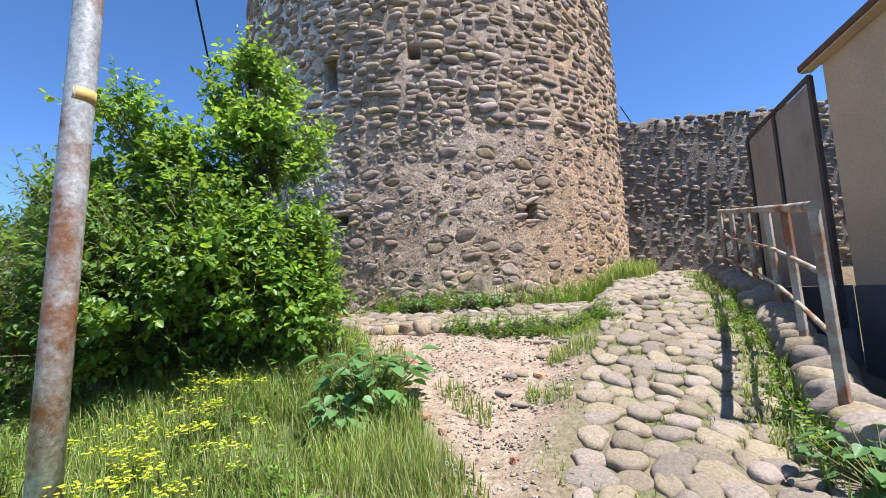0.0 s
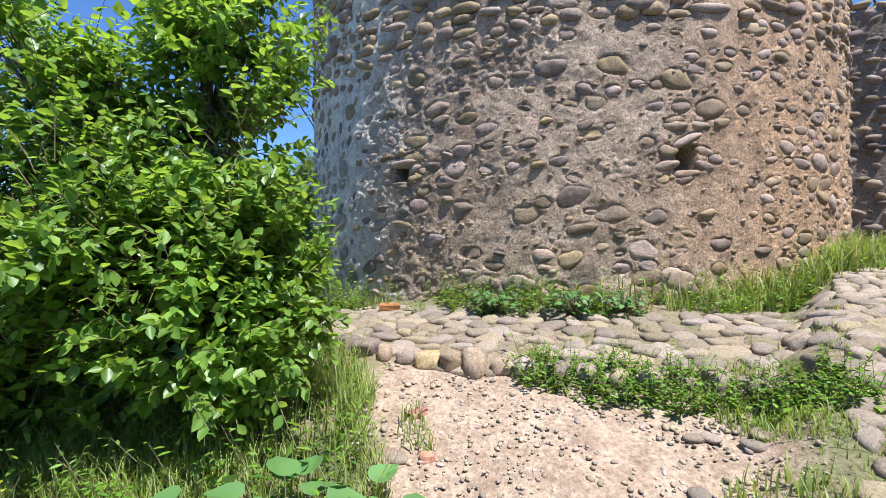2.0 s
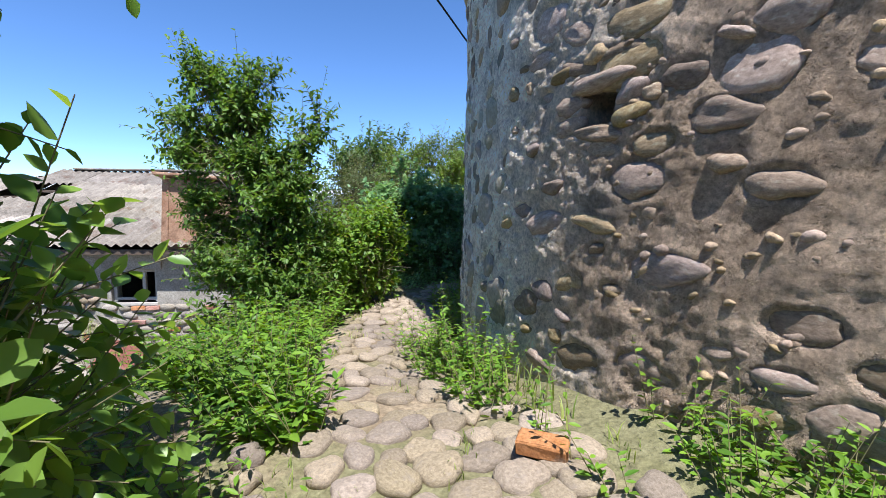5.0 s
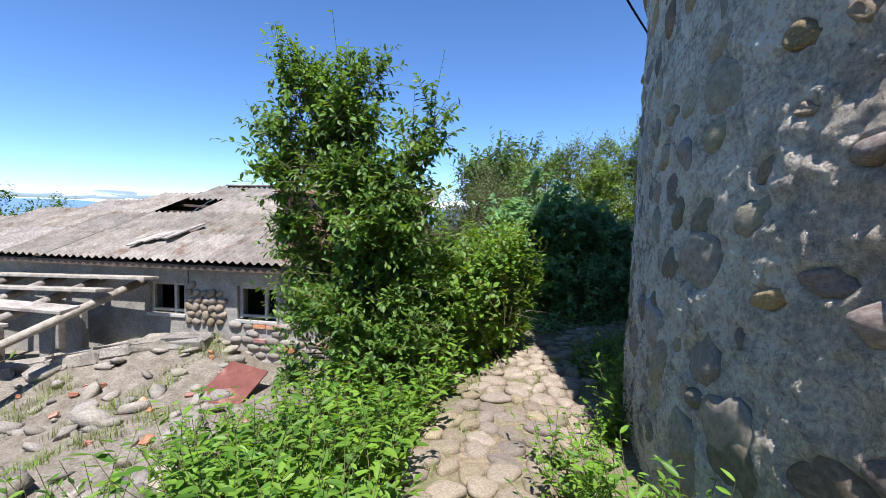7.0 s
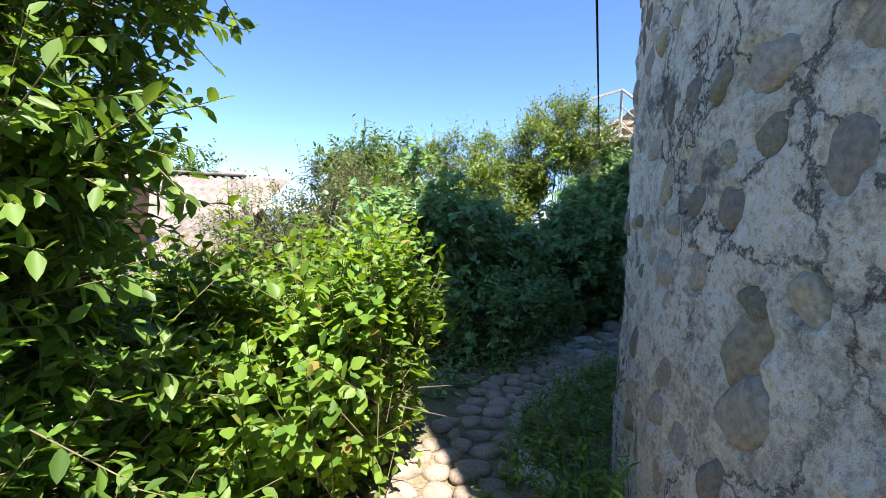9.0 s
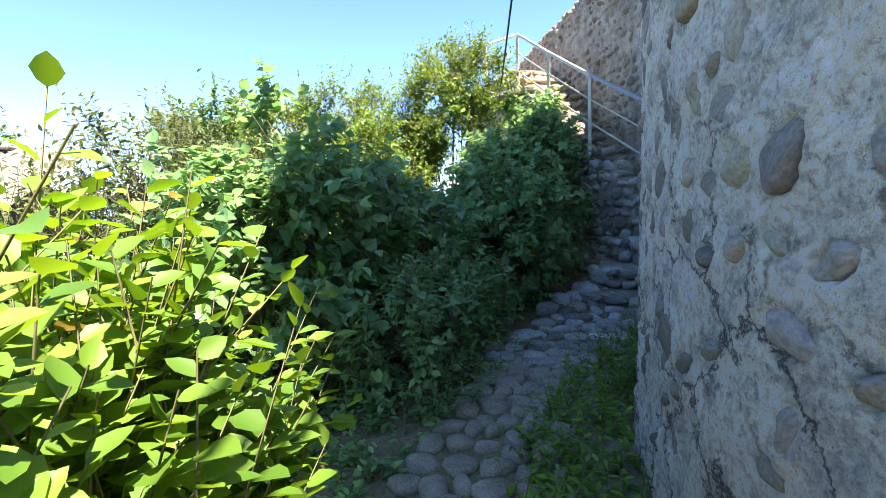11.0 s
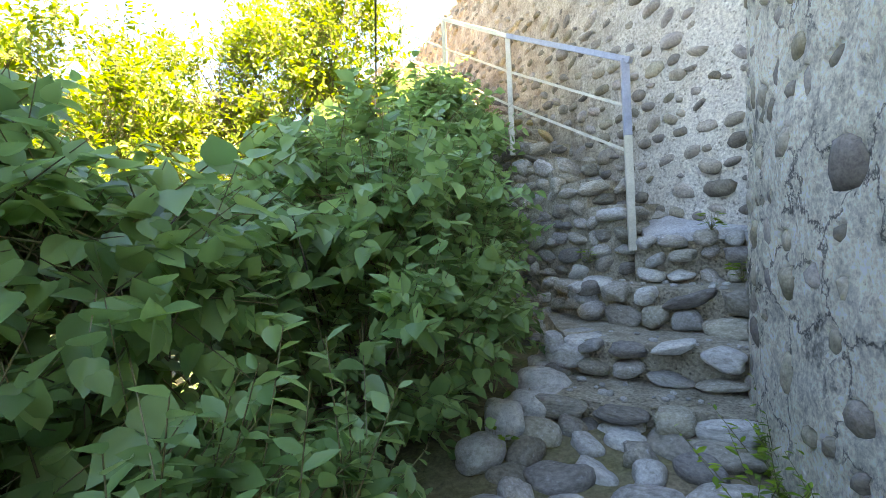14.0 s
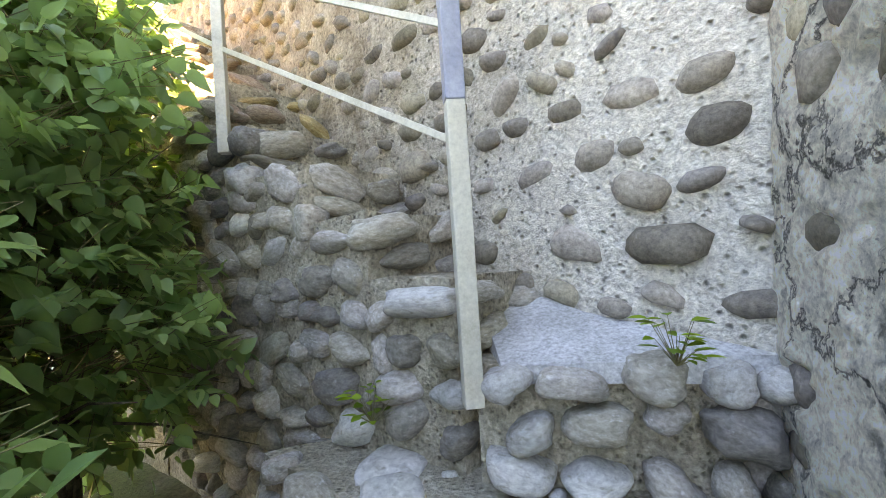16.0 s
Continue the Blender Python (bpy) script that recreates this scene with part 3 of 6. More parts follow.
def ground_sheet():
    def lines(near, lo, hi, step):
        mid = list(np.arange(near[0], near[1], step))
        left, right, s = [near[0]], [near[1]], step
        while left[0] > lo:
            s *= 1.22
            left.insert(0, left[0] - s)
        s = step
        while right[-1] < hi:
            s *= 1.22
            right.append(right[-1] + s)
        return np.array(left[:-1] + mid + right)

    xs, ys = lines((-10.5, 4.8), -2600, 2600, 0.09), lines((-0.6, 15.5), -2600, 2600, 0.09)
    gx, gy = np.meshgrid(xs, ys)
    gz = ground_height(gx, gy)
    gz = gz + 0.018 * wave(gx * 3, gy * 3, 1.4)
    nx, ny = len(xs), len(ys)
    i = (np.arange(ny - 1)[:, None] * nx + np.arange(nx - 1)[None]).ravel()
    me = quick_mesh("ground", np.stack([gx, gy, gz], -1).reshape(-1, 3), np.stack([i, i + 1, i + nx + 1, i + nx], -1), 4, M_GROUND, True)
    noise_edge = 0.16 * wave(gx * 2.2, gy * 2.2)
    left = np.interp(gy, [-2, 0, 2.6, 3.5, 4.6], [-0.1, 0.0, -0.05, -0.35, -1.0])
    gravel = smooth(gx - left + noise_edge, -0.12, 0.22) * smooth(ramp_middle(gy) - 0.66 - gx + noise_edge, -0.15, 0.2) * smooth(5.05 - gy, -0.1, 0.2)
    lane = np.maximum(smooth(6.7 - np.hypot(gx - TC[0], gy - TC[1]), 0, 0.2) * 0.75 * smooth(gx, -6.2, -5.8), 0.55 * smooth(0.8 - np.abs(gx - ramp_middle(gy)), 0, 0.2) * smooth(9 - gy, 0, 0.5))
    rubble = np.maximum(smooth(-gx, 5.6, 6.6), smooth(-gx, 3.0, 3.8) * smooth(gy, 3.9, 4.5) * smooth(5.6 - gy, 0, 0.3)) * smooth(gy, 1.0, 2.2) * smooth(8 - gy, 0, 1.2) * smooth(gx, -16, -14)
    far = smooth(np.hypot(gx, gy), 25, 60)
    for key, val in (("gravel", np.maximum(gravel, lane * 0.4)), ("rubble", rubble), ("far", far)):
        me.attributes.new(key, "FLOAT", "POINT").data.foreach_set("value", val.ravel().astype(np.float32))
    return tagged(new("ground", me), "bare earth, gravel clearing and rubble slope falling west", "ground", kind="structure")


ground = ground_sheet()

# ---------------------------------------------------------------- tower
TOWER_TOP = 10.8
HOLES = ((-108.9, 2.53, 0.10, 0.08), (-69.6, 2.56, 0.11, 0.12), (-111.5, 4.93, 0.13, 0.27), (-92.6, 5.12, 0.09, 0.12))


def fbm(points, scale, octaves=4):
    """Fractal noise for an array of points."""
    return np.array([noise.fractal(Vector(p) * scale, 0.9, 2.1, octaves) for p in points])


def tower_stones(rng):
    """Where the tower's stones sit: angle, height, width, height, how proud, tilt."""
    found = []
    z = 1.12
    while z < 7.9:
        upper = z > 3.95
        a = -187.0
        while a < 8 or 100 < a < 172:
            right = float(smooth(a, -66, -48)) if a < 10 else 0.0
            west = a >= 10 or a < -120
            if upper:
                w, h, chance = rng.uniform(0.12, 0.24) if rng.rand() < 0.75 else rng.uniform(0.24, 0.36), rng.uniform(0.075, 0.13), 0.93
            elif west:
                w = rng.uniform(0.07, 0.18) if a >= 10 or a < -166 else rng.uniform(0.07, 0.16) if a < -142 else rng.uniform(0.09, 0.18) if rng.rand() < 0.6 else rng.uniform(0.18, 0.32)
                h, chance = w * rng.uniform(0.55, 0.95), (0.78 if a > -142 else 0.58) if a < 10 else 0.58
            else:
                w = rng.uniform(0.09, 0.24) if rng.rand() < 0.8 else rng.uniform(0.24, 0.34)
                h, chance = w * rng.uniform(0.42, 0.75), (0.82 if 3.15 < z < 3.55 else 0.72 if a < -98 else 0.55 + 0.35 * right)
            clear = not any(abs(radians(a - q[0])) * 4.4 < q[2] + w * 0.5 and abs(z - q[1]) < q[3] + h * 0.55 for q in HOLES)
            if clear and rng.rand() < chance:
                tilt = rng.normal(0, 0.16) if not west or upper else rng.normal(0.7, 0.7)
                proud = rng.uniform(0.0, 0.028) if upper else (rng.uniform(-0.012, 0.006) if west else rng.uniform(-0.014, 0.012))
                found.append((a, z + rng.normal(0, 0.03), w, h, proud, tilt))
            a += math.degrees((w * 1.1 + rng.uniform(0.01, 0.06)) / 4.4) * (1.0 if upper else 1.1)
            if 8 <= a <= 100:
                a = 110.0
        z += 0.128 if upper else 0.178
    for a, z0, hw, hh in HOLES[:3]:
        for sx, sz, w, h in ((0, 1, 0.32, 0.09), (-1, 0.35, 0.18, 0.10), (1, 0.35, 0.17, 0.10), (-1, -0.5, 0.2, 0.10), (1, -0.5, 0.17, 0.09), (0, -1, 0.27, 0.08), (-0.6, 1.8, 0.24, 0.09), (0.7, 1.9, 0.2, 0.09)):
            found.append((a + math.degrees(sx * (hw + w * 0.5) / 4.4), z0 + sz * (hh + h * 0.5), w, h, rng.uniform(0.0, 0.025), rng.normal(0, 0.14)))
    return found


def build_tower():
    tower = thing("stone_tower", "round rubble-stone tower with weathered lime render and river stones", "tower", at=(*TC, 1.0))
    rng = np.random.RandomState(11)
    found = tower_stones(rng)
    deg = np.concatenate([np.arange(-190, -45, 0.25), np.arange(-45, 10, 0.46), np.arange(10, 110, 4.0), np.arange(110, 170, 0.34)])
    zs = np.concatenate([np.arange(0.2, 1.0, 0.06), np.arange(1.0, 4.1, 0.0185), np.arange(4.1, 4.2, 0.036), np.arange(4.2, 6.6, 0.05), np.arange(6.6, TOWER_TOP, 0.12), [TOWER_TOP]])
    gt, gz_ = np.meshgrid(np.radians(deg), zs)
    r = tower_radius(gt, gz_)
    p = np.stack([TC[0] + r * np.cos(gt), TC[1] + r * np.sin(gt), gz_], -1).reshape(-1, 3)
    rough = (fbm(p, 0.9, 3) * 0.024 + fbm(p, 3.6, 3) * 0.012 + fbm(p + 40, 9.5, 3) * 0.006 + fbm(p + 90, 24, 2) * 0.013 * (0.35 + smooth(fbm(p + 20, 0.8, 2), 0.0, 0.5))).reshape(r.shape)
    r = r + rough
    # the render breaks away round each stone
    local = []
    for a, z, w, h, proud, tilt in found:
        c0, c1 = np.searchsorted(deg, a - 5), np.searchsorted(deg, a + 5)
        r0, r1 = np.searchsorted(zs, z - 0.3), np.searchsorted(zs, z + 0.3)
        dx, dz = np.radians(deg[c0:c1] - a)[None] * 4.4, (zs[r0:r1] - z)[:, None]
        e = np.hypot((dx * math.cos(tilt) + dz * math.sin(tilt)) / (w * 0.5), (dz * math.cos(tilt) - dx * math.sin(tilt)) / (h * 0.5))
        dig = 0.03 if z > 3.9 else 0.004 + 0.02 * abs(math.sin(a * 37 + z * 91))
        r[r0:r1, c0:c1] += 0.003 * np.exp(-((e - 1.35) / 0.2) ** 2) - dig * (1 - smooth(e, 0.93, 1.08))
        local.append(float(rough[min(np.searchsorted(zs, z), len(zs) - 1), min(np.searchsorted(deg, a), len(deg) - 1)]))
    for a, z, hw, hh in HOLES:
        d = np.maximum(np.abs(np.radians(np.degrees(gt) - a)) * 4.38 / hw, np.abs(gz_ - z) / hh)
        r = r - 0.45 * (d < 1)
    p = np.stack([r * np.cos(gt), r * np.sin(gt), gz_ - 1.0], -1).reshape(-1, 3)
    n, m = len(deg), len(zs)
    k = np.arange(n)
    i = (np.arange(m - 1)[:, None] * n + k[None]).ravel()
    j = (np.arange(m - 1)[:, None] * n + ((k + 1) % n)[None]).ravel()
    part("wall", quick_mesh("wall", p, np.stack([i, j, j + n, i + n], -1), 4, M_TOWER, True), M_TOWER, tower)
    cap = bmesh.new()
    bmesh.ops.create_circle(cap, cap_ends=True, segments=48, radius=4.3, matrix=Matrix.Translation((0, 0, TOWER_TOP - 1.15)))
    part("roof", cap, M_WALL, tower)

    def place(a, z, w, h, proud, tilt):
        th0 = radians(a)
        rr = float(tower_radius(th0, z))
        eps = 0.02
        dr = (float(tower_radius(th0 + eps, z)) - rr) / eps
        out = Vector((math.cos(th0), math.sin(th0), 0)) - (dr / rr) * Vector((-math.sin(th0), math.cos(th0), 0))
        out.normalize()
        side = Vector((0, 0, 1)).cross(out)
        rot = Matrix((side, Vector((0, 0, 1)), out)).transposed().to_4x4()
        centre = Vector((rr * math.cos(th0), rr * math.sin(th0), z - 1.0)) + out * (proud - (0.034 if z > 3.9 else 0.032))
        lean = Euler((rng.normal(0, 0.09), rng.normal(0, 0.07), 0)).to_matrix().to_4x4()
        return Matrix.Translation(centre) @ rot @ Matrix.Rotation(tilt, 4, "Z") @ lean @ Matrix.Diagonal((w / 2 * 1.12, h / 2 * 1.12, 0.052 if z > 3.9 else 0.044, 1))

    near, far, shady, flush = [], [], [], []
    for k in range(700):
        a, z, w = rng.uniform(-108, -25), rng.uniform(1.1, 4.1), rng.uniform(0.035, 0.09)
        g = float(rough[min(np.searchsorted(zs, z), len(zs) - 1), min(np.searchsorted(deg, a), len(deg) - 1)])
        flush.append(place(a, z, w, w * rng.uniform(0.5, 0.8), g + rng.uniform(-0.012, 0.004), rng.normal(0, 0.3)))
    for q in sorted([(f[0], f[1], f[2], f[3], f[4] + g, f[5]) for f, g in zip(found, local)], key=lambda q: q[1]):
        (near if -172 < q[0] < -72 and q[1] < 3.2 and len(near) < 295 else shady if q[0] >= 10 or q[0] < -172 else far if q[1] > 3.9 else flush).append(place(*q))
    for m in near:
        stone_object("stone", M_OLIVE_SET if m.translation.x < -2.2 else M_STONE_ONE, m, tower, rng, flat=True)
    tagged(joined_stones("stonework", shady, M_GREY_SET, rng, tower, LIGHT_FLAT_SHAPES), "grey river stones flush in the pale render", kind="stuff")
    tagged(joined_stones("stonework", far, M_FLUSH, rng, tower), "courses of rounded river stones", kind="stuff")
    tagged(joined_stones("stonework", flush, M_FLUSH, rng, tower, LIGHT_FLAT_SHAPES), "worn stones set flush in the render", kind="stuff")
    return tower


build_tower()

# ---------------------------------------------------------------- curtain walls


def rubble_wall(name, a, b, z0, z1, thick, mat, label, rng, density=1.0, stone_mat=None, proud=0.03, parts=120, row=0.0, size=(0.13, 0.30), set_mat=None):
    """A straight thick wall with uneven top and stones in the face to the left of the way from a to b; the end tops may differ."""
    a, b = Vector((*a, 0)), Vector((*b, 0))
    way = (b - a)
    length = way.length
    way.normalize()
    out = Vector((0, 0, 1)).cross(way)
    wall = thing(name, label, "wall", kind="structure", at=(a.x, a.y, z0))
    us, step = np.arange(0, length + 0.01, 0.16), 0.16
    rows = np.arange(0, 1.0001, 0.16 / (z1 - z0))
    gu, gv = np.meshgrid(us, rows)
    top = z1 - z0 + 0.05 * np.sin(us * 5) + 0.04 * np.sin(us * 13 + 1)
    gz = gv * top[None]
    front = np.stack([a.x + way.x * gu, a.y + way.y * gu, z0 + gz], -1).reshape(-1, 3)
    dis = (fbm(front, 1.2, 3) * 0.03 + fbm(front, 5, 3) * 0.015).reshape(gu.shape)
    fr = np.stack([way.x * gu + out.x * dis, way.y * gu + out.y * dis, gz], -1)
    bk = np.stack([way.x * gu - out.x * thick, way.y * gu - out.y * thick, gz], -1)
    n, m = len(us), len(rows)
    v = np.concatenate([fr.reshape(-1, 3), bk.reshape(-1, 3)])
    i = (np.arange(m - 1)[:, None] * n + np.arange(n - 1)[None]).ravel()
    o = n * m
    f = [np.stack([i + 1, i, i + n, i + n + 1], -1), np.stack([i, i + 1, i + n + 1, i + n], -1) + o]
    t = (m - 1) * n + np.arange(n - 1)
    f.append(np.stack([t + 1, t, t + o, t + 1 + o], -1))
    for e in (0, n - 1):
        q = np.arange(m - 1) * n + e
        f.append(np.stack([q, q + n, q + n + o, q + o], -1))
    part("masonry", quick_mesh("masonry", v, np.concatenate(f), 4, mat), mat, wall)
    rot = Matrix((way, Vector((0, 0, 1)), out)).transposed().to_4x4()
    single, rest = [], []
    z = 0.1
    while z < z1 - z0 - 0.06:
        u = rng.uniform(0, 0.2)
        while u < length:
            w = rng.uniform(*size)
            h = w * rng.uniform(0.45, 0.7)
            at_top = z > z1 - z0 - 0.45
            if rng.rand() < (0.95 if at_top else density):
                mm = Matrix.Translation(way * u + Vector((0, 0, z + rng.normal(0, 0.02))) + out * (rng.uniform(0, proud) - 0.05)) @ rot @ Matrix.Rotation(rng.normal(0, 0.25), 4, "Z") @ Matrix.Diagonal((w / 2, h / 2, 0.08, 1))
                (single if len(single) < parts and z < 2.6 else rest).append(mm)
            u += w * (1.05 + 0.5 * (1 - density)) + 0.02
        z += row or (0.16 if density > 0.7 else 0.21)
    for mm in single:
        stone_object("stone", stone_mat or M_STONE_ONE, mm, wall, rng)
    if rest:
        tagged(joined_stones("stonework", rest, set_mat or M_STONE, rng, wall), "rows of rounded river stones", kind="stuff")
    return wall


wall_rng = np.random.RandomState(5)
rubble_wall("wall_east", (9.6, 7.7), (3.2, 8.75), 0.6, 4.75, 0.9, M_WALL, "curtain wall of rough river stones east of the tower", wall_rng, 0.97, parts=60, row=0.115, size=(0.08, 0.22), proud=0.016, set_mat=M_WALL_STONE)
WN0, WNV = Vector((-3.70, 14.62, 0)), Vector((-0.56, 0.83, 0)).normalized()
rubble_wall("wall_north", WN0[:2], (WN0 + WNV * 13)[:2], 0.4, 6.35, 0.9, M_PALE_WALL, "pale pebbly curtain wall with dark embedded stones above the stair", wall_rng, 0.88, stone_mat=M_GREY_SET, proud=0.02, parts=290, row=0.17, size=(0.08, 0.25), set_mat=M_GREY_SET)

# ---------------------------------------------------------------- stair


def wobbly_block(name, corners, z0, z1, mat, parent, seed, label="", slope=None):
    """A masonry block on a plan outline, top and sides slightly uneven."""
    bm = bmesh.new()
    pts = []
    for (x0, y0), (x1, y1) in zip(corners, corners[1:] + corners[:1]):
        n = max(2, int(math.hypot(x1 - x0, y1 - y0) / 0.14))
        pts += [(x0 + (x1 - x0) * k / n, y0 + (y1 - y0) * k / n) for k in range(n)]
    low = [bm.verts.new((x, y, z0)) for x, y in pts]
    high = [bm.verts.new((x, y, z1)) for x, y in pts]
    for k in range(len(pts)):
        bm.faces.new((low[k], low[(k + 1) % len(pts)], high[(k + 1) % len(pts)], high[k]))
    topf = bm.faces.new(high)
    bm.faces.new(low[::-1])
    bmesh.ops.triangulate(bm, faces=[topf])
    bmesh.ops.subdivide_edges(bm, edges=[e for e in bm.edges if e.calc_length() > 0.3], cuts=2, use_grid_fill=True)
    for v in bm.verts:
        if slope and v.co.z > (z0 + z1) / 2:
            v.co.z += max(0.0, (v.co.x - corners[0][0]) * slope[0] + (v.co.y - corners[0][1]) * slope[1])
        v.co += Vector((noise.noise(v.co * 4 + Vector((seed, 0, 0))), noise.noise(v.co * 4 + Vector((0, seed, 0))), noise.noise(v.co * 3.2 + Vector((0, 0, seed))))) * 0.022
    bmesh.ops.recalc_face_normals(bm, faces=bm.faces)
    return part(name, bm, mat, parent, label)


def face_stones(parent, a, b, z0, z1, rng, row=0.16, mat=None, name="boulder", lift=0.02, big=(0.2, 0.36), skip=0.0, origin=(0, 0, 0)):
    """Rows of boulders in an upright face from a to b; the face looks to the right of that way."""
    a, b = Vector((*a, 0)), Vector((*b, 0))
    way = b - a
    length = way.length
    way.normalize()
    out = way.cross(Vector((0, 0, 1)))
    rot = Matrix((way, Vector((0, 0, 1)), out)).transposed().to_4x4()
    rows = max(1, round((z1 - z0) / row))
    hh = (z1 - z0) / rows
    for k in range(rows):
        u = rng.uniform(-0.05, 0.1)
        while u < length:
            w = min(rng.uniform(*big), max(length - u + 0.05, 0.12))
            if rng.rand() >= skip:
                h = hh * rng.uniform(0.6, 1.02)
                m = Matrix.Translation(a + way * (u + w / 2) + Vector((0, 0, z0 + hh * (k + 0.5) + rng.normal(0, 0.018))) + out * (lift - 0.05) - Vector(origin)) @ rot @ Matrix.Rotation(rng.normal(0, 0.24), 4, "Z") @ Matrix.Diagonal((w / 2 * rng.uniform(0.85, 1.05), h / 2, rng.uniform(0.07, 0.10), 1))
                stone_object(name, mat or (M_PALE_BOULDER if rng.rand() < 0.22 else M_GREY_STONE), m, parent, rng, fine=True, flat=rng.rand() < 0.35)
            u += w * 1.02 + 0.012


def build_stair():
    o = (-4.7, 14.4, 0.5)
    stair = thing("stone_stair", "rough boulder-and-mortar steps climbing beside the tower", "stair", kind="structure", at=o)
    rng = np.random.RandomState(21)

    def loc(pts):
        return [(x - o[0], y - o[1]) for x, y in pts]

    lower = (
        ((-5.50, 13.80), (-4.30, 13.42), 0.93),
        ((-5.25, 14.28), (-4.15, 13.80), 1.16),
        ((-5.06, 15.08), (-3.98, 14.22), 1.47),
        ((-4.62, 15.10), (-3.45, 14.64), 1.86),
    )
    back = [(-3.3, 15.4), (-4.45, 15.9)]
    for k, (a, b, z) in enumerate(lower):
        left = [(-5.4, 15.6)] if k < 3 else []
        bb = [(-3.3, 14.6)] + back if k < 3 else back
        wobbly_block("step", loc([(a[0] + 0.02, a[1] + 0.06), (b[0] + 0.02, b[1] + 0.06)] + bb + left), 0.2 - o[2], z - o[2] - 0.012, M_TREAD, stair, k * 7.3)
        if k == 3:
            wobbly_block("landing_slab", loc([(-4.53, 15.09), (-3.5, 14.66)] + back), z - o[2] - 0.06, z - o[2] - 0.002, M_SLAB, stair, 3.3, "pale cement landing", slope=(0.15, 0.33))
        low = lower[k - 1][2] if k else 0.72
        face_stones(stair, a, b, low - 0.02, z + 0.018, rng, row=0.165 if k < 3 else 0.135, origin=o, big=(0.19, 0.38) if k < 3 else (0.10, 0.24), lift=0.03)
        # a larger boulder holds the open end of each step, and stones are trodden into the tread
        way = Vector((b[0] - a[0], b[1] - a[1], 0)).normalized()
        for du, dv, dz, s in ((0.10, 0.16, -0.04, (0.15, 0.12, 0.055)), (-0.02, 0.34, -0.05, (0.12, 0.15, 0.06)), (0.02, 0.05, -0.12, (0.14, 0.12, 0.09))) if k < 3 else ():
            p = Vector((a[0], a[1], z + dz)) + way * du + Vector((-way.y, way.x, 0)) * dv
            stone_object("boulder", M_PALE_BOULDER if du else M_GREY_STONE, Matrix.Translation(p - Vector(o)) @ Matrix.Rotation(rng.uniform(0, 6), 4, "Z") @ Matrix.Diagonal((*s, 1)), stair, rng, fine=True)
        for q in range(16):
            p = Vector((a[0], a[1], z - 0.008)) + way * rng.uniform(0.1, 1.1) + Vector((-way.y, way.x, 0)) * rng.uniform(0.12, 0.42)
            s = rng.uniform(0.008, 0.028)
            stone_object("pebble", M_PALE_BOULDER, Matrix.Translation(p - Vector(o)) @ Matrix.Rotation(rng.uniform(0, 6), 4, "Z") @ Matrix.Diagonal((s * 1.3, s, s * 0.7, 1)), stair, rng)
    # side of the lower flight
    face_stones(stair, (-5.25, 15.3), (-5.25, 14.30), 0.6, 1.13, rng, origin=o)
    face_stones(stair, (-5.38, 15.62), (-5.08, 15.08), 0.9, 1.48, rng, origin=o, lift=0.04)
    face_stones(stair, (-5.5, 14.6), (-5.3, 14.25), 0.75, 1.18, rng, origin=o, lift=0.04)
    # upper flight along the wall
    side0, dirv = Vector((-4.60, 15.16, 0)), Vector((-0.70, 0.71, 0)).normalized()
    z = 1.86
    inner0 = WN0
    for k in range(12):
        z += 0.275
        d0 = 0.06 + k * 0.42
        a = side0 + dirv * d0
        b = inner0 + WNV * (d0 + 1.02) + Vector((0.1, 0.07, 0))
        a2, b2 = side0 + dirv * (d0 + (0.44 if k < 11 else 3.0)), inner0 + WNV * (d0 + (1.5 if k < 11 else 4.4)) + Vector((0.1, 0.07, 0))
        wobbly_block("step", loc([a[:2], b[:2], b2[:2], a2[:2]]), 0.2 - o[2], z - o[2], M_TREAD, stair, 40 + k * 3.1)
        face_stones(stair, a[:2], b[:2], z - 0.275, z - 0.01, rng, row=0.14, origin=o, mat=M_STONE_ONE if k > 3 else M_GREY_STONE, lift=0.03)
        base = max(0.55, z - 2.5)
        face_stones(stair, a2[:2], a[:2], base if k < 9 else z - 1.2, z - 0.02, rng, row=0.15, origin=o, big=(0.14, 0.30), lift=0.025)
    return stair


build_stair()


def handrail(name, posts, rails, label, post_w, mats, top_mat, low_mat, rail_mat):
    """A steel handrail: square posts (the first painted in two tones), a top rail and thin flats."""
    rail = thing(name, label, "handrail", at=posts[0][0])
    o = Vector(posts[0][0])
    for k, (foot, head) in enumerate(posts):
        foot, head = Vector(foot) - o, Vector(head) - o
        if k == 0 and low_mat is not None:
            mid = foot.lerp(head, 0.6)
            p = part("post", bar_bm(foot, mid, post_w, post_w), low_mat, rail)
            part("painted_sleeve", bar_bm(mid, head, post_w + 0.003, post_w + 0.003), mats, p, "blue-grey overpainted upper post")
        else:
            part("post", bar_bm(foot, head, post_w * 0.9, post_w * 0.9), rail_mat, rail)
    heads = [Vector(h) - o for _, h in posts]
    first = heads[0] + (heads[0] - heads[1]).normalized() * 0.07
    part("top_rail", bar_bm(first, heads[1], 0.055, 0.05), top_mat, rail, "blue-grey painted top rail")
    for h0, h1 in zip(heads[1:], heads[2:]):
        part("top_rail", bar_bm(h0, h1, 0.055, 0.05), rail_mat, rail)
    for drop in rails:
        for (f0, h0), (f1, h1) in zip(posts, posts[1:]):
            a, b = Vector(h0) - o - Vector((0, 0, drop)), Vector(h1) - o - Vector((0, 0, drop))
            part("cross_rail", bar_bm(a, b, 0.014, 0.024, 0.002), rail_mat, rail)
    return rail


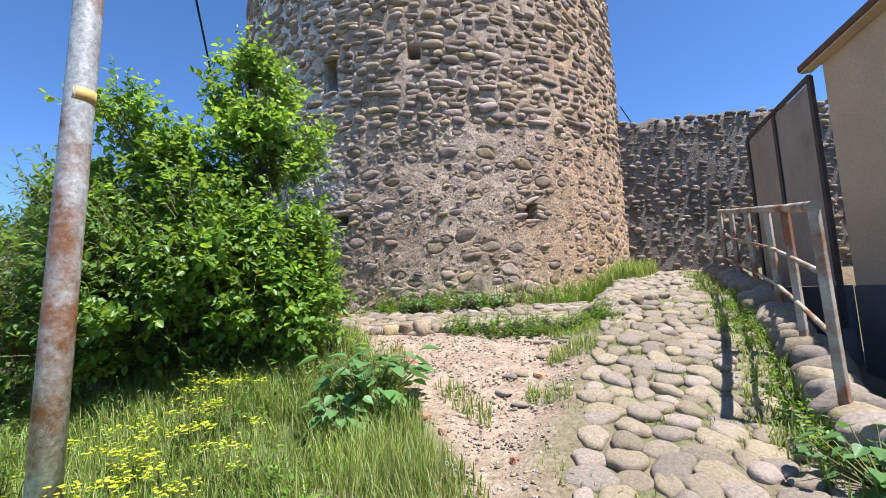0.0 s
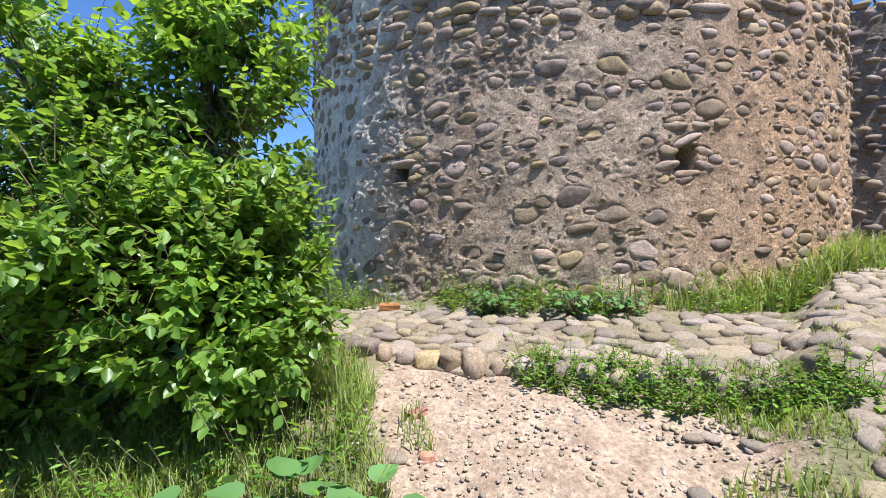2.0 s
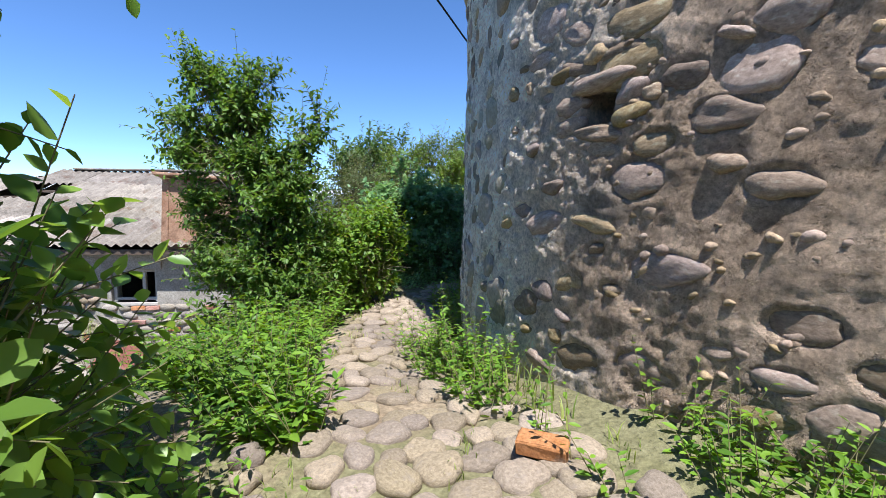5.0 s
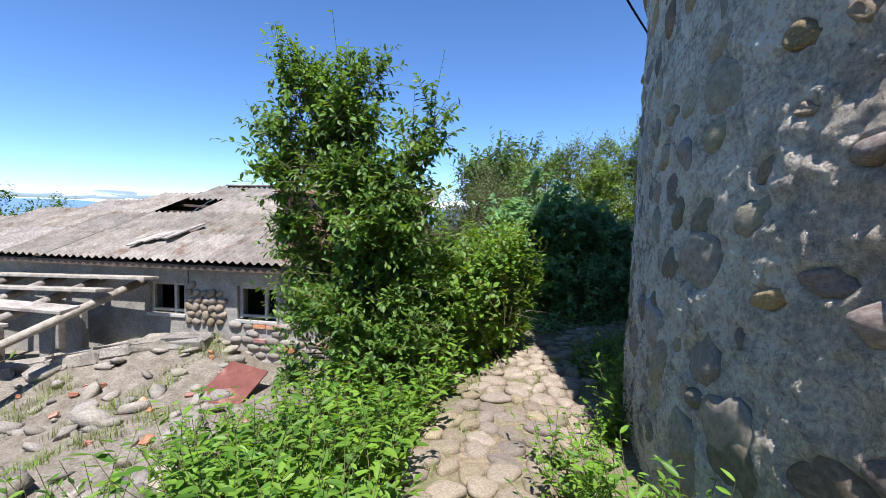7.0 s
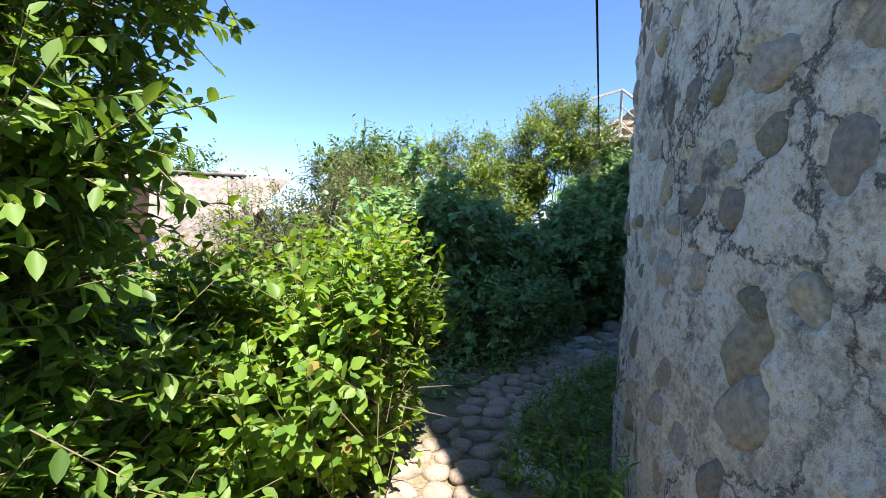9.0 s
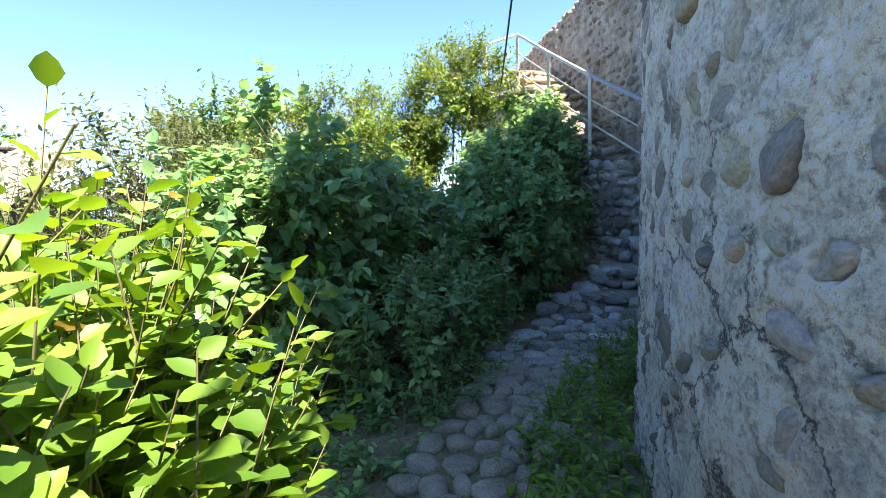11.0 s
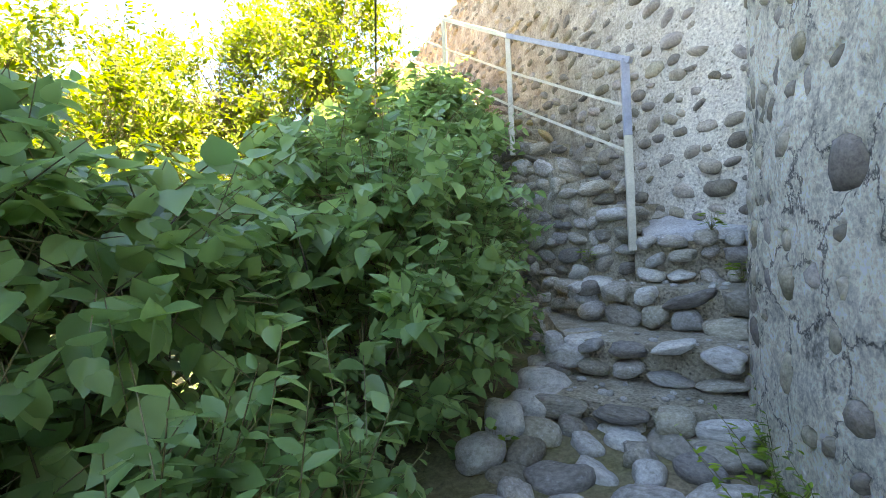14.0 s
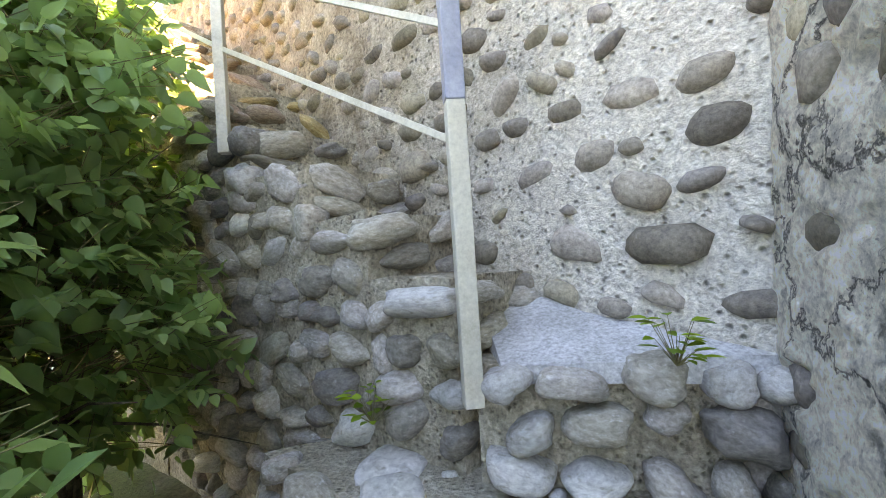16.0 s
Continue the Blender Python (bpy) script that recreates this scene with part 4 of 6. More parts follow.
handrail("stair_handrail", [((-4.62, 15.09, 1.73), (-4.62, 15.09, 3.35)), ((-5.66, 16.13, 2.82), (-5.66, 16.13, 4.16)), ((-6.58, 17.04, 3.68), (-6.58, 17.04, 4.93)), ((-7.50, 18.0, 4.52), (-7.50, 18.0, 5.74)), ((-8.2, 17.85, 4.5), (-8.2, 17.85, 5.6))],
         (0.40, 0.78), "cream and blue-grey painted steel handrail on the stone stair", 0.062, M_BLUERAIL, M_BLUERAIL, M_RAIL, M_RAIL)
tagged(part("landing", box_bm((1.6, 0.9, 0.09), pose(-7.75, 18.2, 4.46, 0, 0, -10), 0.012), M_TREAD, None), "concrete landing slab at the top of the stair", "landing", kind="structure")

# ---------------------------------------------------------------- east side: rail, kerb, building


def ramp_rail():
    pts = [(2.02, 2.38), (2.52, 3.22), (2.98, 4.02), (3.38, 4.86), (3.76, 5.70), (4.12, 6.50)]
    rail = thing("ramp_railing", "rust-streaked cream steel railing along the cobbled ramp", "railing", at=(*pts[0], 0.7))
    o = Vector((*pts[0], 0.7))
    heads = []
    for k, (x, y) in enumerate(pts):
        z = 0.78 + 0.13 * k
        part("post", bar_bm(Vector((x + 0.02, y, z - 0.24)) - o, Vector((x - 0.02, y - 0.02, z + 0.86 + 0.01 * k)) - o, 0.048, 0.042), M_RUSTRAIL, rail)
        heads.append(Vector((x - 0.02, y - 0.02, z + 0.88 + 0.01 * k)) - o)
    for a, b in zip(heads, heads[1:]):
        part("top_rail", tube_bm([a + (a - b).normalized() * 0.03, b], [0.032, 0.032], 10), M_RUSTRAIL, rail)
        for d in (0.36, 0.68):
            part("cross_rail", tube_bm([a - Vector((0, 0, d)), b - Vector((0, 0, d))], [0.016, 0.016], 8), M_RUSTRAIL, rail)
    return rail


ramp_rail()


def east_kerb():
    kerb = thing("kerb", "low mortared stone kerb below the ramp railing", "kerb", kind="structure", at=(2, 2.2, 0.6))
    rng = np.random.RandomState(31)
    for k in range(34):
        t = k / 33
        y = 2.15 + 5.05 * t
        x = float(np.interp(y, [1.2, 2.3, 4.02, 6.5, 7.3], [1.66, 2.06, 2.98, 4.08, 4.4]))
        z = float(ground_height(x - 0.35, y)) + 0.09
        m = Matrix.Translation(Vector((x + rng.normal(0, 0.03), y, z)) - Vector((2, 2.2, 0.6))) @ Euler((rng.normal(0, 0.1), rng.normal(0, 0.1), 1.1 + rng.normal(0, 0.2))).to_matrix().to_4x4() @ Matrix.Diagonal((0.12, 0.17, 0.11, 1))
        stone_object("kerb_stone", M_COBBLE, m, kerb, rng, flat=True)
    for k in range(30):
        t = k / 29
        y = 2.4 + 4.6 * t
        x = float(np.interp(y, [1.2, 2.3, 4.02, 6.5, 7.3], [1.58, 1.98, 2.92, 4.05, 4.4])) + 0.12
        for row in range(4):
            z = float(ground_height(x - 0.5, y)) - 0.14 - 0.17 * row
            m = Matrix.Translation(Vector((x + rng.normal(0, 0.02), y + rng.normal(0, 0.03), z)) - Vector((2, 2.2, 0.6))) @ Matrix.Rotation(1.1, 4, "Z") @ Matrix.Diagonal((0.12, 0.10, 0.09, 1))
            stone_object("wall_stone", M_STONE_ONE, m, kerb, rng)
    return kerb


east_kerb()


def east_building():
    """Beige house with grey plinth and brown eave; its long wall runs beside the ramp."""
    o = Vector((4.35, 4.75, 0.0))
    u, v = Vector((-0.24, -0.97, 0)).normalized(), Vector((0.97, -0.24, 0)).normalized()
    house = thing("beige_house", "beige rendered house with grey plinth and brown metal eave", "house", at=o)
    rot = Matrix((u, v, Vector((0, 0, 1)))).transposed().to_4x4()
    part("wall", box_bm((9, 5, 2.5), rot @ Matrix.Translation((4.5, 2.5, 2.45)), 0.01), M_BEIGE, house)
    part("plinth", box_bm((9.02, 5.02, 1.9), rot @ Matrix.Translation((4.5, 2.5, 0.25)), 0.01), M_GREYPAINT, house, "dark grey painted plinth")
    roof = part("roof", box_bm((9.4, 3.0, 0.05), rot @ Matrix.Translation((4.5, 1.35, 4.10)) @ Matrix.Rotation(radians(14), 4, "X"), 0.008), M_EAVE, house, "brown sheet-metal roof edge")
    part("fascia", box_bm((9.4, 0.03, 0.07), rot @ Matrix.Translation((4.5, -0.13, 3.74)), 0.006), M_EAVE, roof)
    part("soffit_board", box_bm((9.2, 0.12, 0.03), rot @ Matrix.Translation((4.4, -0.065, 3.70)), 0.004), M_BEIGE, roof)

    fence = thing("panel_fence", "dull grey sheet panels in a dark steel frame beside the house", "fence", at=(4.55, 6.5, 0.9))
    a, b = Vector((4.34, 4.9, 0)), Vector((5.05, 7.0, 0))
    fo = Vector((4.55, 6.5, 0.9))
    way = (b - a).normalized()
    for k in range(2):
        p0, p1 = a.lerp(b, k / 2), a.lerp(b, (k + 1) / 2)
        mid = (p0 + p1) / 2
        m = Matrix.Translation(mid + Vector((0, 0, 2.4)) - fo) @ Matrix.Rotation(math.atan2(way.y, way.x), 4, "Z")
        part("panel", box_bm(((p1 - p0).length - 0.03, 0.02, 2.35), m, 0.004), M_PANEL, fence)
    for k in range(3):
        p = a.lerp(b, k / 2) - fo
        part("post", bar_bm(p + Vector((-0.02, 0, 0.75)), p + Vector((-0.02, 0, 3.62)), 0.05, 0.05), M_DARKMETAL, fence)
    part("top_rail", bar_bm(a - fo + Vector((-0.02, 0, 3.62)), b - fo + Vector((-0.02, 0, 3.62)), 0.05, 0.05), M_DARKMETAL, fence)
    part("plinth", box_bm(((b - a).length, 0.16, 1.5), Matrix.Translation((a + b) / 2 + Vector((0.03, 0, 0.46)) - fo) @ Matrix.Rotation(math.atan2(way.y, way.x), 4, "Z"), 0.01), M_GREYPAINT, fence, "dark grey painted footing wall")
    part("bottom_rail", bar_bm(a - fo + Vector((-0.02, 0, 1.24)), b - fo + Vector((-0.02, 0, 1.24)), 0.06, 0.05), M_PANEL, fence)


east_building()


def lamp_pole():
    pole = thing("steel_pole", "leaning galvanised steel pole streaked with rust", "pole", at=(-1.66, 1.86, 0.1))
    part("shaft", tube_bm([(0, 0, -0.3), (0.045, 0.01, 1.2), (0.105, 0.04, 3.2), (0.17, 0.06, 5.2)], [0.062, 0.06, 0.055, 0.05], 20), M_POLE, pole)
    part("tape_band", tube_bm([(0.0735, 0.0245, 2.09), (0.0752, 0.0257, 2.15)], [0.0585, 0.0583], 20), M_YELLOW, pole, "yellow tape band")


lamp_pole()


def cable(points, name="overhead_cable"):
    pts = []
    for a, b in zip(points, points[1:]):
        a, b = Vector(a), Vector(b)
        for k in range(10):
            t = k / 10
            pts.append(a.lerp(b, t) - Vector((0, 0, 0.02 * 4 * t * (1 - t))))
    pts.append(Vector(points[-1]))
    ob = part(name, tube_bm(pts, [0.012] * len(pts), 6), M_CABLE, None)
    return tagged(ob, "thin black overhead cable strung past the tower", "cable")


# ---------------------------------------------------------------- ruined house
HA, HU, HV = Vector((-10.36, 5.87, 0)), Vector((0.66, 0.75, 0)).normalized(), Vector((-0.75, 0.66, 0)).normalized()


def hp(u, v, z):
    return HA + HU * u + HV * v + Vector((0, 0, z))


HROT = Matrix((HU, HV, Vector((0, 0, 1)))).transposed().to_4x4()


def hbox(u, v, z, du, dv, dz, bevel=0.01, turn=None, jitter=0.0):
    m = Matrix.Translation(hp(u, v, z)) @ HROT
    if turn:
        m = m @ Euler([radians(t) for t in turn]).to_matrix().to_4x4()
    return box_bm((du, dv, dz), m, bevel, jitter)


def corrugated(u0, u1, v0, z0, v1, z1, cut=None):
    """A bay of wavy roofing sheet from eave (v0, z0) to ridge (v1, z1)."""
    n = int((u1 - u0) / 0.03)
    us = np.linspace(u0, u1, n + 1)
    vs, fs = [], []
    for k, t in enumerate((0, 0.5, 1)):
        for uu in us:
            p = hp(uu, v0 + (v1 - v0) * t, z0 + (z1 - z0) * t + 0.026 * math.sin(uu * math.tau / 0.155))
            vs.append(p[:])
    for k in range(2):
        for i in range(n):
            fs.append((k * (n + 1) + i, k * (n + 1) + i + 1, (k + 1) * (n + 1) + i + 1, (k + 1) * (n + 1) + i))
    return quick_mesh("sheet", np.array(vs), np.array(fs), 4, M_ROOF, True)


def ruined_house():
    house = thing("ruined_house", "derelict low stone house with an old corrugated roof", "house")
    rng = random.Random(8)
    # walls: front with two window openings, then gable and back
    z0, eave = -1.2, 1.30
    wins = ((-0.75, 0.42, 0.98, 0.72), (1.02, 0.40, 0.98, 0.74))
    cuts = [-9.0]
    for u, zb, zt, w in wins:
        cuts += [u - w / 2, u + w / 2]
    cuts.append(2.62)
    for k in range(0, len(cuts), 2):
        part("wall", hbox((cuts[k] + cuts[k + 1]) / 2, 0.16, (z0 + eave) / 2, cuts[k + 1] - cuts[k], 0.32, eave - z0, 0.008), M_PLASTER, house)
    for u, zb, zt, w in wins:
        part("wall", hbox(u, 0.16, (z0 + zb) / 2, w + 0.004, 0.318, zb - z0, 0.004), M_PLASTER, house)
        part("lintel", hbox(u, 0.14, (zt + eave) / 2, w + 0.2, 0.34, eave - zt, 0.01), M_PLASTER, house, "grey concrete lintel")
        win = part("window", hbox(u, 0.12, zb - 0.03, w + 0.06, 0.3, 0.06, 0.01), M_FRAME, house, "broken window with flaking white frame")
        for du in (-w / 2 + 0.03, w * 0.18, w / 2 - 0.03):
            part("frame_post", hbox(u + du, 0.1, (zb + zt) / 2, 0.055, 0.06, zt - zb, 0.005), M_FRAME, win)
        for zz in (zb + 0.05, zt - 0.03):
            part("frame_rail", hbox(u, 0.1, zz, w, 0.055, 0.05, 0.005), M_FRAME, win)
    part("gable_wall", hbox(2.46, 4.4, (z0 + 1.3) / 2, 0.3, 8.2, 1.3 - z0, 0.01), M_PLASTER, house)
    part("back_wall", hbox(-3.2, 8.4, (z0 + 1.3) / 2, 11.6, 0.3, 1.3 - z0, 0.01), M_PLASTER, house)
    part("end_wall", hbox(-8.9, 4.2, (z0 + 1.0) / 2, 0.3, 8.2, 1.0 - z0, 0.01), M_PLASTER, house)
    # roof: sheets in strips that climb to the ridge, a hip on the far end, a hole with bare battens
    roof = part("roof", hbox(-2.7, -0.27, 1.30, 11.2, 0.05, 0.09, 0.006), M_DARKWOOD, house, "weathered corrugated sheet roof")
    ridge_v, ridge_z, ez = 4.3, 2.98, 1.38
    u = -9.3
    while u < 2.55:
        w = 1.06
        reach = 1.0 if u > -2.6 else max(0.05, (u + w / 2 + 9.5) / 7.0)
        for seg in range(4):
            t0, t1 = seg / 4, (seg + 1) / 4 + 0.02
            if t0 >= reach:
                continue
            t1 = min(t1, reach)
            if seg == 2 and -3.4 < u < -2.0:
                continue
            lift = 0.03 * (3 - seg) / 3 + rng.uniform(0, 0.02)
            part("roof_sheet", corrugated(u, u + w + 0.05, -0.35 + (ridge_v + 0.35) * t0, ez + (ridge_z - ez) * t0 + lift, -0.35 + (ridge_v + 0.35) * t1, ez + (ridge_z - ez) * t1 + lift), M_ROOF, roof)
        u += w
    for k in range(3):
        part("batten", hbox(-2.7, 2.1 + k * 0.45, 2.08 + k * 0.165, 2.2, 0.07, 0.06, 0.006, (0, rng.uniform(-3, 3), rng.uniform(-6, 6))), M_DARKWOOD, roof)
    for k in range(4):
        part("loose_board", hbox(-1.45 + 0.16 * k, 0.35 + 0.12 * k, 1.72 + 0.05 * k, 0.12, rng.uniform(0.6, 1.0), 0.03, 0.004, (18, 0, rng.uniform(-50, -10))), M_WOOD, roof)
    for k in range(9):
        part("ridge_cap", hbox(-2.3 + k * 0.58, ridge_v, ridge_z + 0.04, 0.6, 0.26, 0.05, 0.02, (0, rng.uniform(-1.5, 1.5), 0)), M_ROOF, roof)
    # added unseen wall; its dark colour stands in for shade behind the windows
    part("dark_backing", hbox(-2.9, 2.2, 0.1, 11.0, 0.15, 2.4, 0.01), M_DARKWOOD, house, "unseen dark partition added behind the windows")
    hip = bmesh.new()
    hip.faces.new([hip.verts.new(hp(*q)) for q in ((-9.3, -0.35, ez - 0.03), (-2.5, ridge_v, ridge_z - 0.03), (-9.3, 8.8, ez - 0.03))])
    part("hip_sheet", hip, M_ROOF, roof)
    # unseen back slope, added to keep daylight out of the rooms
    back = bmesh.new()
    back.faces.new([back.verts.new(hp(*q)) for q in ((-9.3, 8.8, ez - 0.04), (-2.5, ridge_v, ridge_z - 0.04), (2.6, ridge_v, ridge_z - 0.04), (2.6, 8.8, ez - 0.04))])
    part("back_slope", back, M_ROOF, roof)
    gable = bmesh.new()
    tri = [gable.verts.new(hp(2.45, vv, zz)) for vv, zz in ((0.1, 1.25), (8.5, 1.25), (4.3, 2.9))]
    gable.faces.new(tri)
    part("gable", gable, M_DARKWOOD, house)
    hood = thing("rusty_sheet_box", "rusty brown sheet-metal box on the house roof edge", "sheet box")
    part("casing", hbox(2.1, 0.35, 1.9, 1.1, 1.0, 1.2, 0.012, (0, 3, 8)), M_OLDRUST, hood)
    for du in (-0.38, 0.0, 0.36):
        part("seam", hbox(2.1 + du, -0.155 + 0.139 * du, 1.9, 0.03, 0.03, 1.18, 0.006, (0, 3, 8)), M_OLDRUST, hood)
    part("cap", hbox(2.1, 0.3, 2.53, 1.25, 1.15, 0.05, 0.012, (-5, 3, 8)), M_OLDRUST, hood, "rusty overhanging lid")
    # masonry that shows where the render has gone
    srng = np.random.RandomState(17)
    frot = Matrix((HU, Vector((0, 0, 1)), -HV)).transposed().to_4x4()
    for k in range(26):
        col, row = k % 5, k // 5
        m = Matrix.Translation(hp(-0.28 + 0.15 * col + 0.05 * (row % 2), -0.01, 0.32 + 0.125 * row)) @ frot @ Matrix.Rotation(srng.normal(0.4, 0.5), 4, "Z") @ Matrix.Diagonal((0.085, 0.06, 0.05, 1))
        stone_object("stone", M_COBBLE, m, house, srng)
    for row in range(9):
        for col in range(9):
            uu, zz = 0.62 + col * 0.235 + 0.1 * (row % 2), 0.30 - row * 0.125
            if srng.rand() < 0.85:
                brick = srng.rand() < (0.6 if row == 0 else 0.1 + 0.15 * (col > 6))
                if brick:
                    part("brick", hbox(uu, -0.012, zz, 0.22, 0.07, 0.068, 0.006, (0, srng.normal(0, 2), 0)), M_BRICK, house)
                else:
                    m = Matrix.Translation(hp(uu, 0.0, zz)) @ frot @ Matrix.Diagonal((0.115, 0.062, 0.05, 1))
                    stone_object("stone", M_RUBBLE, m, house, srng)
    return house


ruined_house()


def lean_to():
    shed = thing("collapsed_porch", "collapsed timber porch with grey planks and posts", "porch")
    rng = random.Random(4)
    for k in range(5):
        v = -0.4 - 0.58 * k
        part("plank", hbox(-2.5 - 0.2 * k, v, 1.06 - 0.135 * k, 3.8 - 0.2 * (k % 2), 0.31, 0.055, 0.01, (rng.uniform(-7, 7), rng.uniform(-2, 2), rng.uniform(-6, 4))), M_WOOD, shed)
    for k in range(5):
        u, lean = -1.1 - 0.85 * k, rng.uniform(-0.15, 0.15)
        part("log_rafter", tube_bm([hp(u, -0.1, 1.0), hp(u + lean * 0.5, -1.5, 0.68), hp(u + lean, -3.0, 0.33)], [0.07, 0.065, 0.055], 9), M_WOOD, shed)
    for k in range(4):
        part("post", hbox(-1.9 - 1.25 * k, -0.95, 0.0, 0.13, 0.13, 1.5, 0.012), M_WOOD, shed)
    part("wall_panel", hbox(-4.9, -0.5, -0.2, 1.3, 0.12, 1.3, 0.01), M_PLASTER, shed, "grey rendered panel below the planks")
    for k in range(5):
        part("fallen_plank", hbox(-3.0 - 0.7 * k, -1.9 - rng.uniform(0, 0.7), 0.62 - 0.05 * k, rng.uniform(1.6, 2.8), 0.16, 0.04, 0.006, (rng.uniform(-14, 14), rng.uniform(-8, 4), rng.uniform(-35, 30))), M_WOOD, shed)
    part("wall_panel", hbox(-2.3, -0.55, -0.1, 0.9, 0.12, 1.2, 0.01), M_PLASTER, shed)


lean_to()


def rubble():
    rng = np.random.RandomState(44)
    bank = thing("concrete_footing", "broken pale concrete footing lying along the rubble heap", "footing", kind="structure")
    for k in range(7):
        t = k / 6
        x, y = -10.15 + 0.25 * t, 2.7 + 2.9 * t
        z = float(ground_height(x, y)) + 0.03
        part("concrete_block", box_bm((0.64 + rng.uniform(-0.06, 0.08), 0.34 + rng.uniform(-0.05, 0.1), 0.2), pose(x + rng.normal(0, 0.04), y, z, rng.normal(0, 5), rng.normal(0, 4), 86 + rng.normal(0, 8)), 0.045, 0.03, k), M_RUBBLE, bank)
    lumps = [quick_mesh("rubble_lump", v, f, 3, M_RUBBLE) for v, f in RUBBLE_SHAPES]
    for k in range(300):
        x, y = rng.uniform(-10.6, -3.4), rng.uniform(2.6, 6.3)
        if (x > -6.8 and y > 5.4) or (x > -5.6 and (y < 4.3 or k % 2)):
            continue
        s = abs(rng.normal(0, 0.048)) + 0.028 + 0.07 * (rng.rand() < 0.07)
        z = float(ground_height(x, y)) + s * 0.25
        red = rng.rand() < 0.1
        if red:
            ob = part("brick_piece", box_bm((s * 0.9 + 0.05, s * 0.6 + 0.03, 0.055), None, 0.01, 0.006, k), M_BRICK, None)
            ob.matrix_world = pose(x, y, z, rng.normal(0, 15), rng.normal(0, 15), rng.uniform(0, 360))
            tagged(ob, "broken red brick lying on the rubble slope", "brick", "rubble pieces")
        else:
            m = Matrix.Translation((x, y, z)) @ Euler(rng.normal(0, 0.35, 3) + np.array([0, 0, rng.uniform(0, 6)])).to_matrix().to_4x4() @ Matrix.Diagonal((s * 1.3, s, s * 0.75, 1))
            ob = new("rubble_lump", lumps[rng.randint(len(lumps))])
            ob.matrix_basis = m
            tagged(ob, "grey lump of concrete and stone on the rubble slope", "rubble", "rubble pieces")
    ob = part("rust_red_sheet", box_bm((0.62, 0.85, 0.025), None, 0.006), M_RUST, None)
    ob.matrix_world = pose(-8.35, 6.1, -0.22, 24, 10, 48)
    tagged(ob, "rust-red metal sheet leaning on the rubble", "metal sheet")


rubble()

# ---------------------------------------------------------------- plants


def leaves_mesh(name, base, way, up, length, width, mat, fold=0.25, heart=False):
    """One folded leaf of two quads per row of the arrays: base point, direction, facing, size."""
    n = len(base)
    way = way / np.linalg.norm(way, axis=1)[:, None]
    side = np.cross(way, up)
    side = side / (np.linalg.norm(side, axis=1)[:, None] + 1e-9)
    nor = np.cross(side, way)
    L, W = length[:, None], width[:, None]
    prof = ((-0.03, 0.20), (0.08, 0.43), (0.30, 0.52), (0.56, 0.40), (0.80, 0.17)) if heart else ((0.16, 0.24), (0.46, 0.40), (0.78, 0.24))
    k = len(prof)
    droop = -nor * L * 0.14
    right = [base + way * L * a + side * W * b + nor * W * fold * b + droop * a * a for a, b in prof]
    left = [base + way * L * a - side * W * b + nor * W * fold * b + droop * a * a for a, b in prof]
    pts = np.stack([base, *right, base + way * L + droop, *left[::-1]], 1)
    i = np.arange(n)[:, None] * (2 * k + 2)
    quads = np.concatenate([i + np.arange(k + 2)[None], i + np.array([[0, *range(k + 1, 2 * k + 2)]])], 1).reshape(-1, k + 2)
    return quick_mesh(name, pts.reshape(-1, 3), quads, k + 2, mat)


def twigs_mesh(name, a, b, r, mat):
    """Three-sided thin sticks from a to b."""
    d = b - a
    d = d / (np.linalg.norm(d, axis=1)[:, None] + 1e-9)
    s = np.cross(d, np.array([0.3, 0.2, 0.93]))
    s = s / (np.linalg.norm(s, axis=1)[:, None] + 1e-9)
    t = np.cross(d, s)
    rr = np.asarray(r)[:, None]
    ring = [s, -0.5 * s + 0.87 * t, -0.5 * s - 0.87 * t]
    pts = np.stack([a + q * rr for q in ring] + [b + q * rr * 0.4 for q in ring], 1)
    i = np.arange(len(a))[:, None] * 6
    quads = np.concatenate([i + np.array([[0, 1, 4, 3]]), i + np.array([[1, 2, 5, 4]]), i + np.array([[2, 0, 3, 5]])], 1).reshape(-1, 4)
    return quick_mesh(name, pts.reshape(-1, 3), quads, 4, mat)


FOOTWAY = ((0.3, 1.5), (0.3, 2.2), (0.1, 3.0), (-0.1, 3.6), (-0.5, 4.4), (-1.0, 5.1), (-1.6, 5.45), (-2.5, 6.0), (-3.35, 6.8), (-3.9, 7.4), (-4.4, 8.4), (-4.85, 9.4), (-5.15, 10.4), (-5.33, 11.5), (-5.2, 12.5), (-4.9, 13.7))


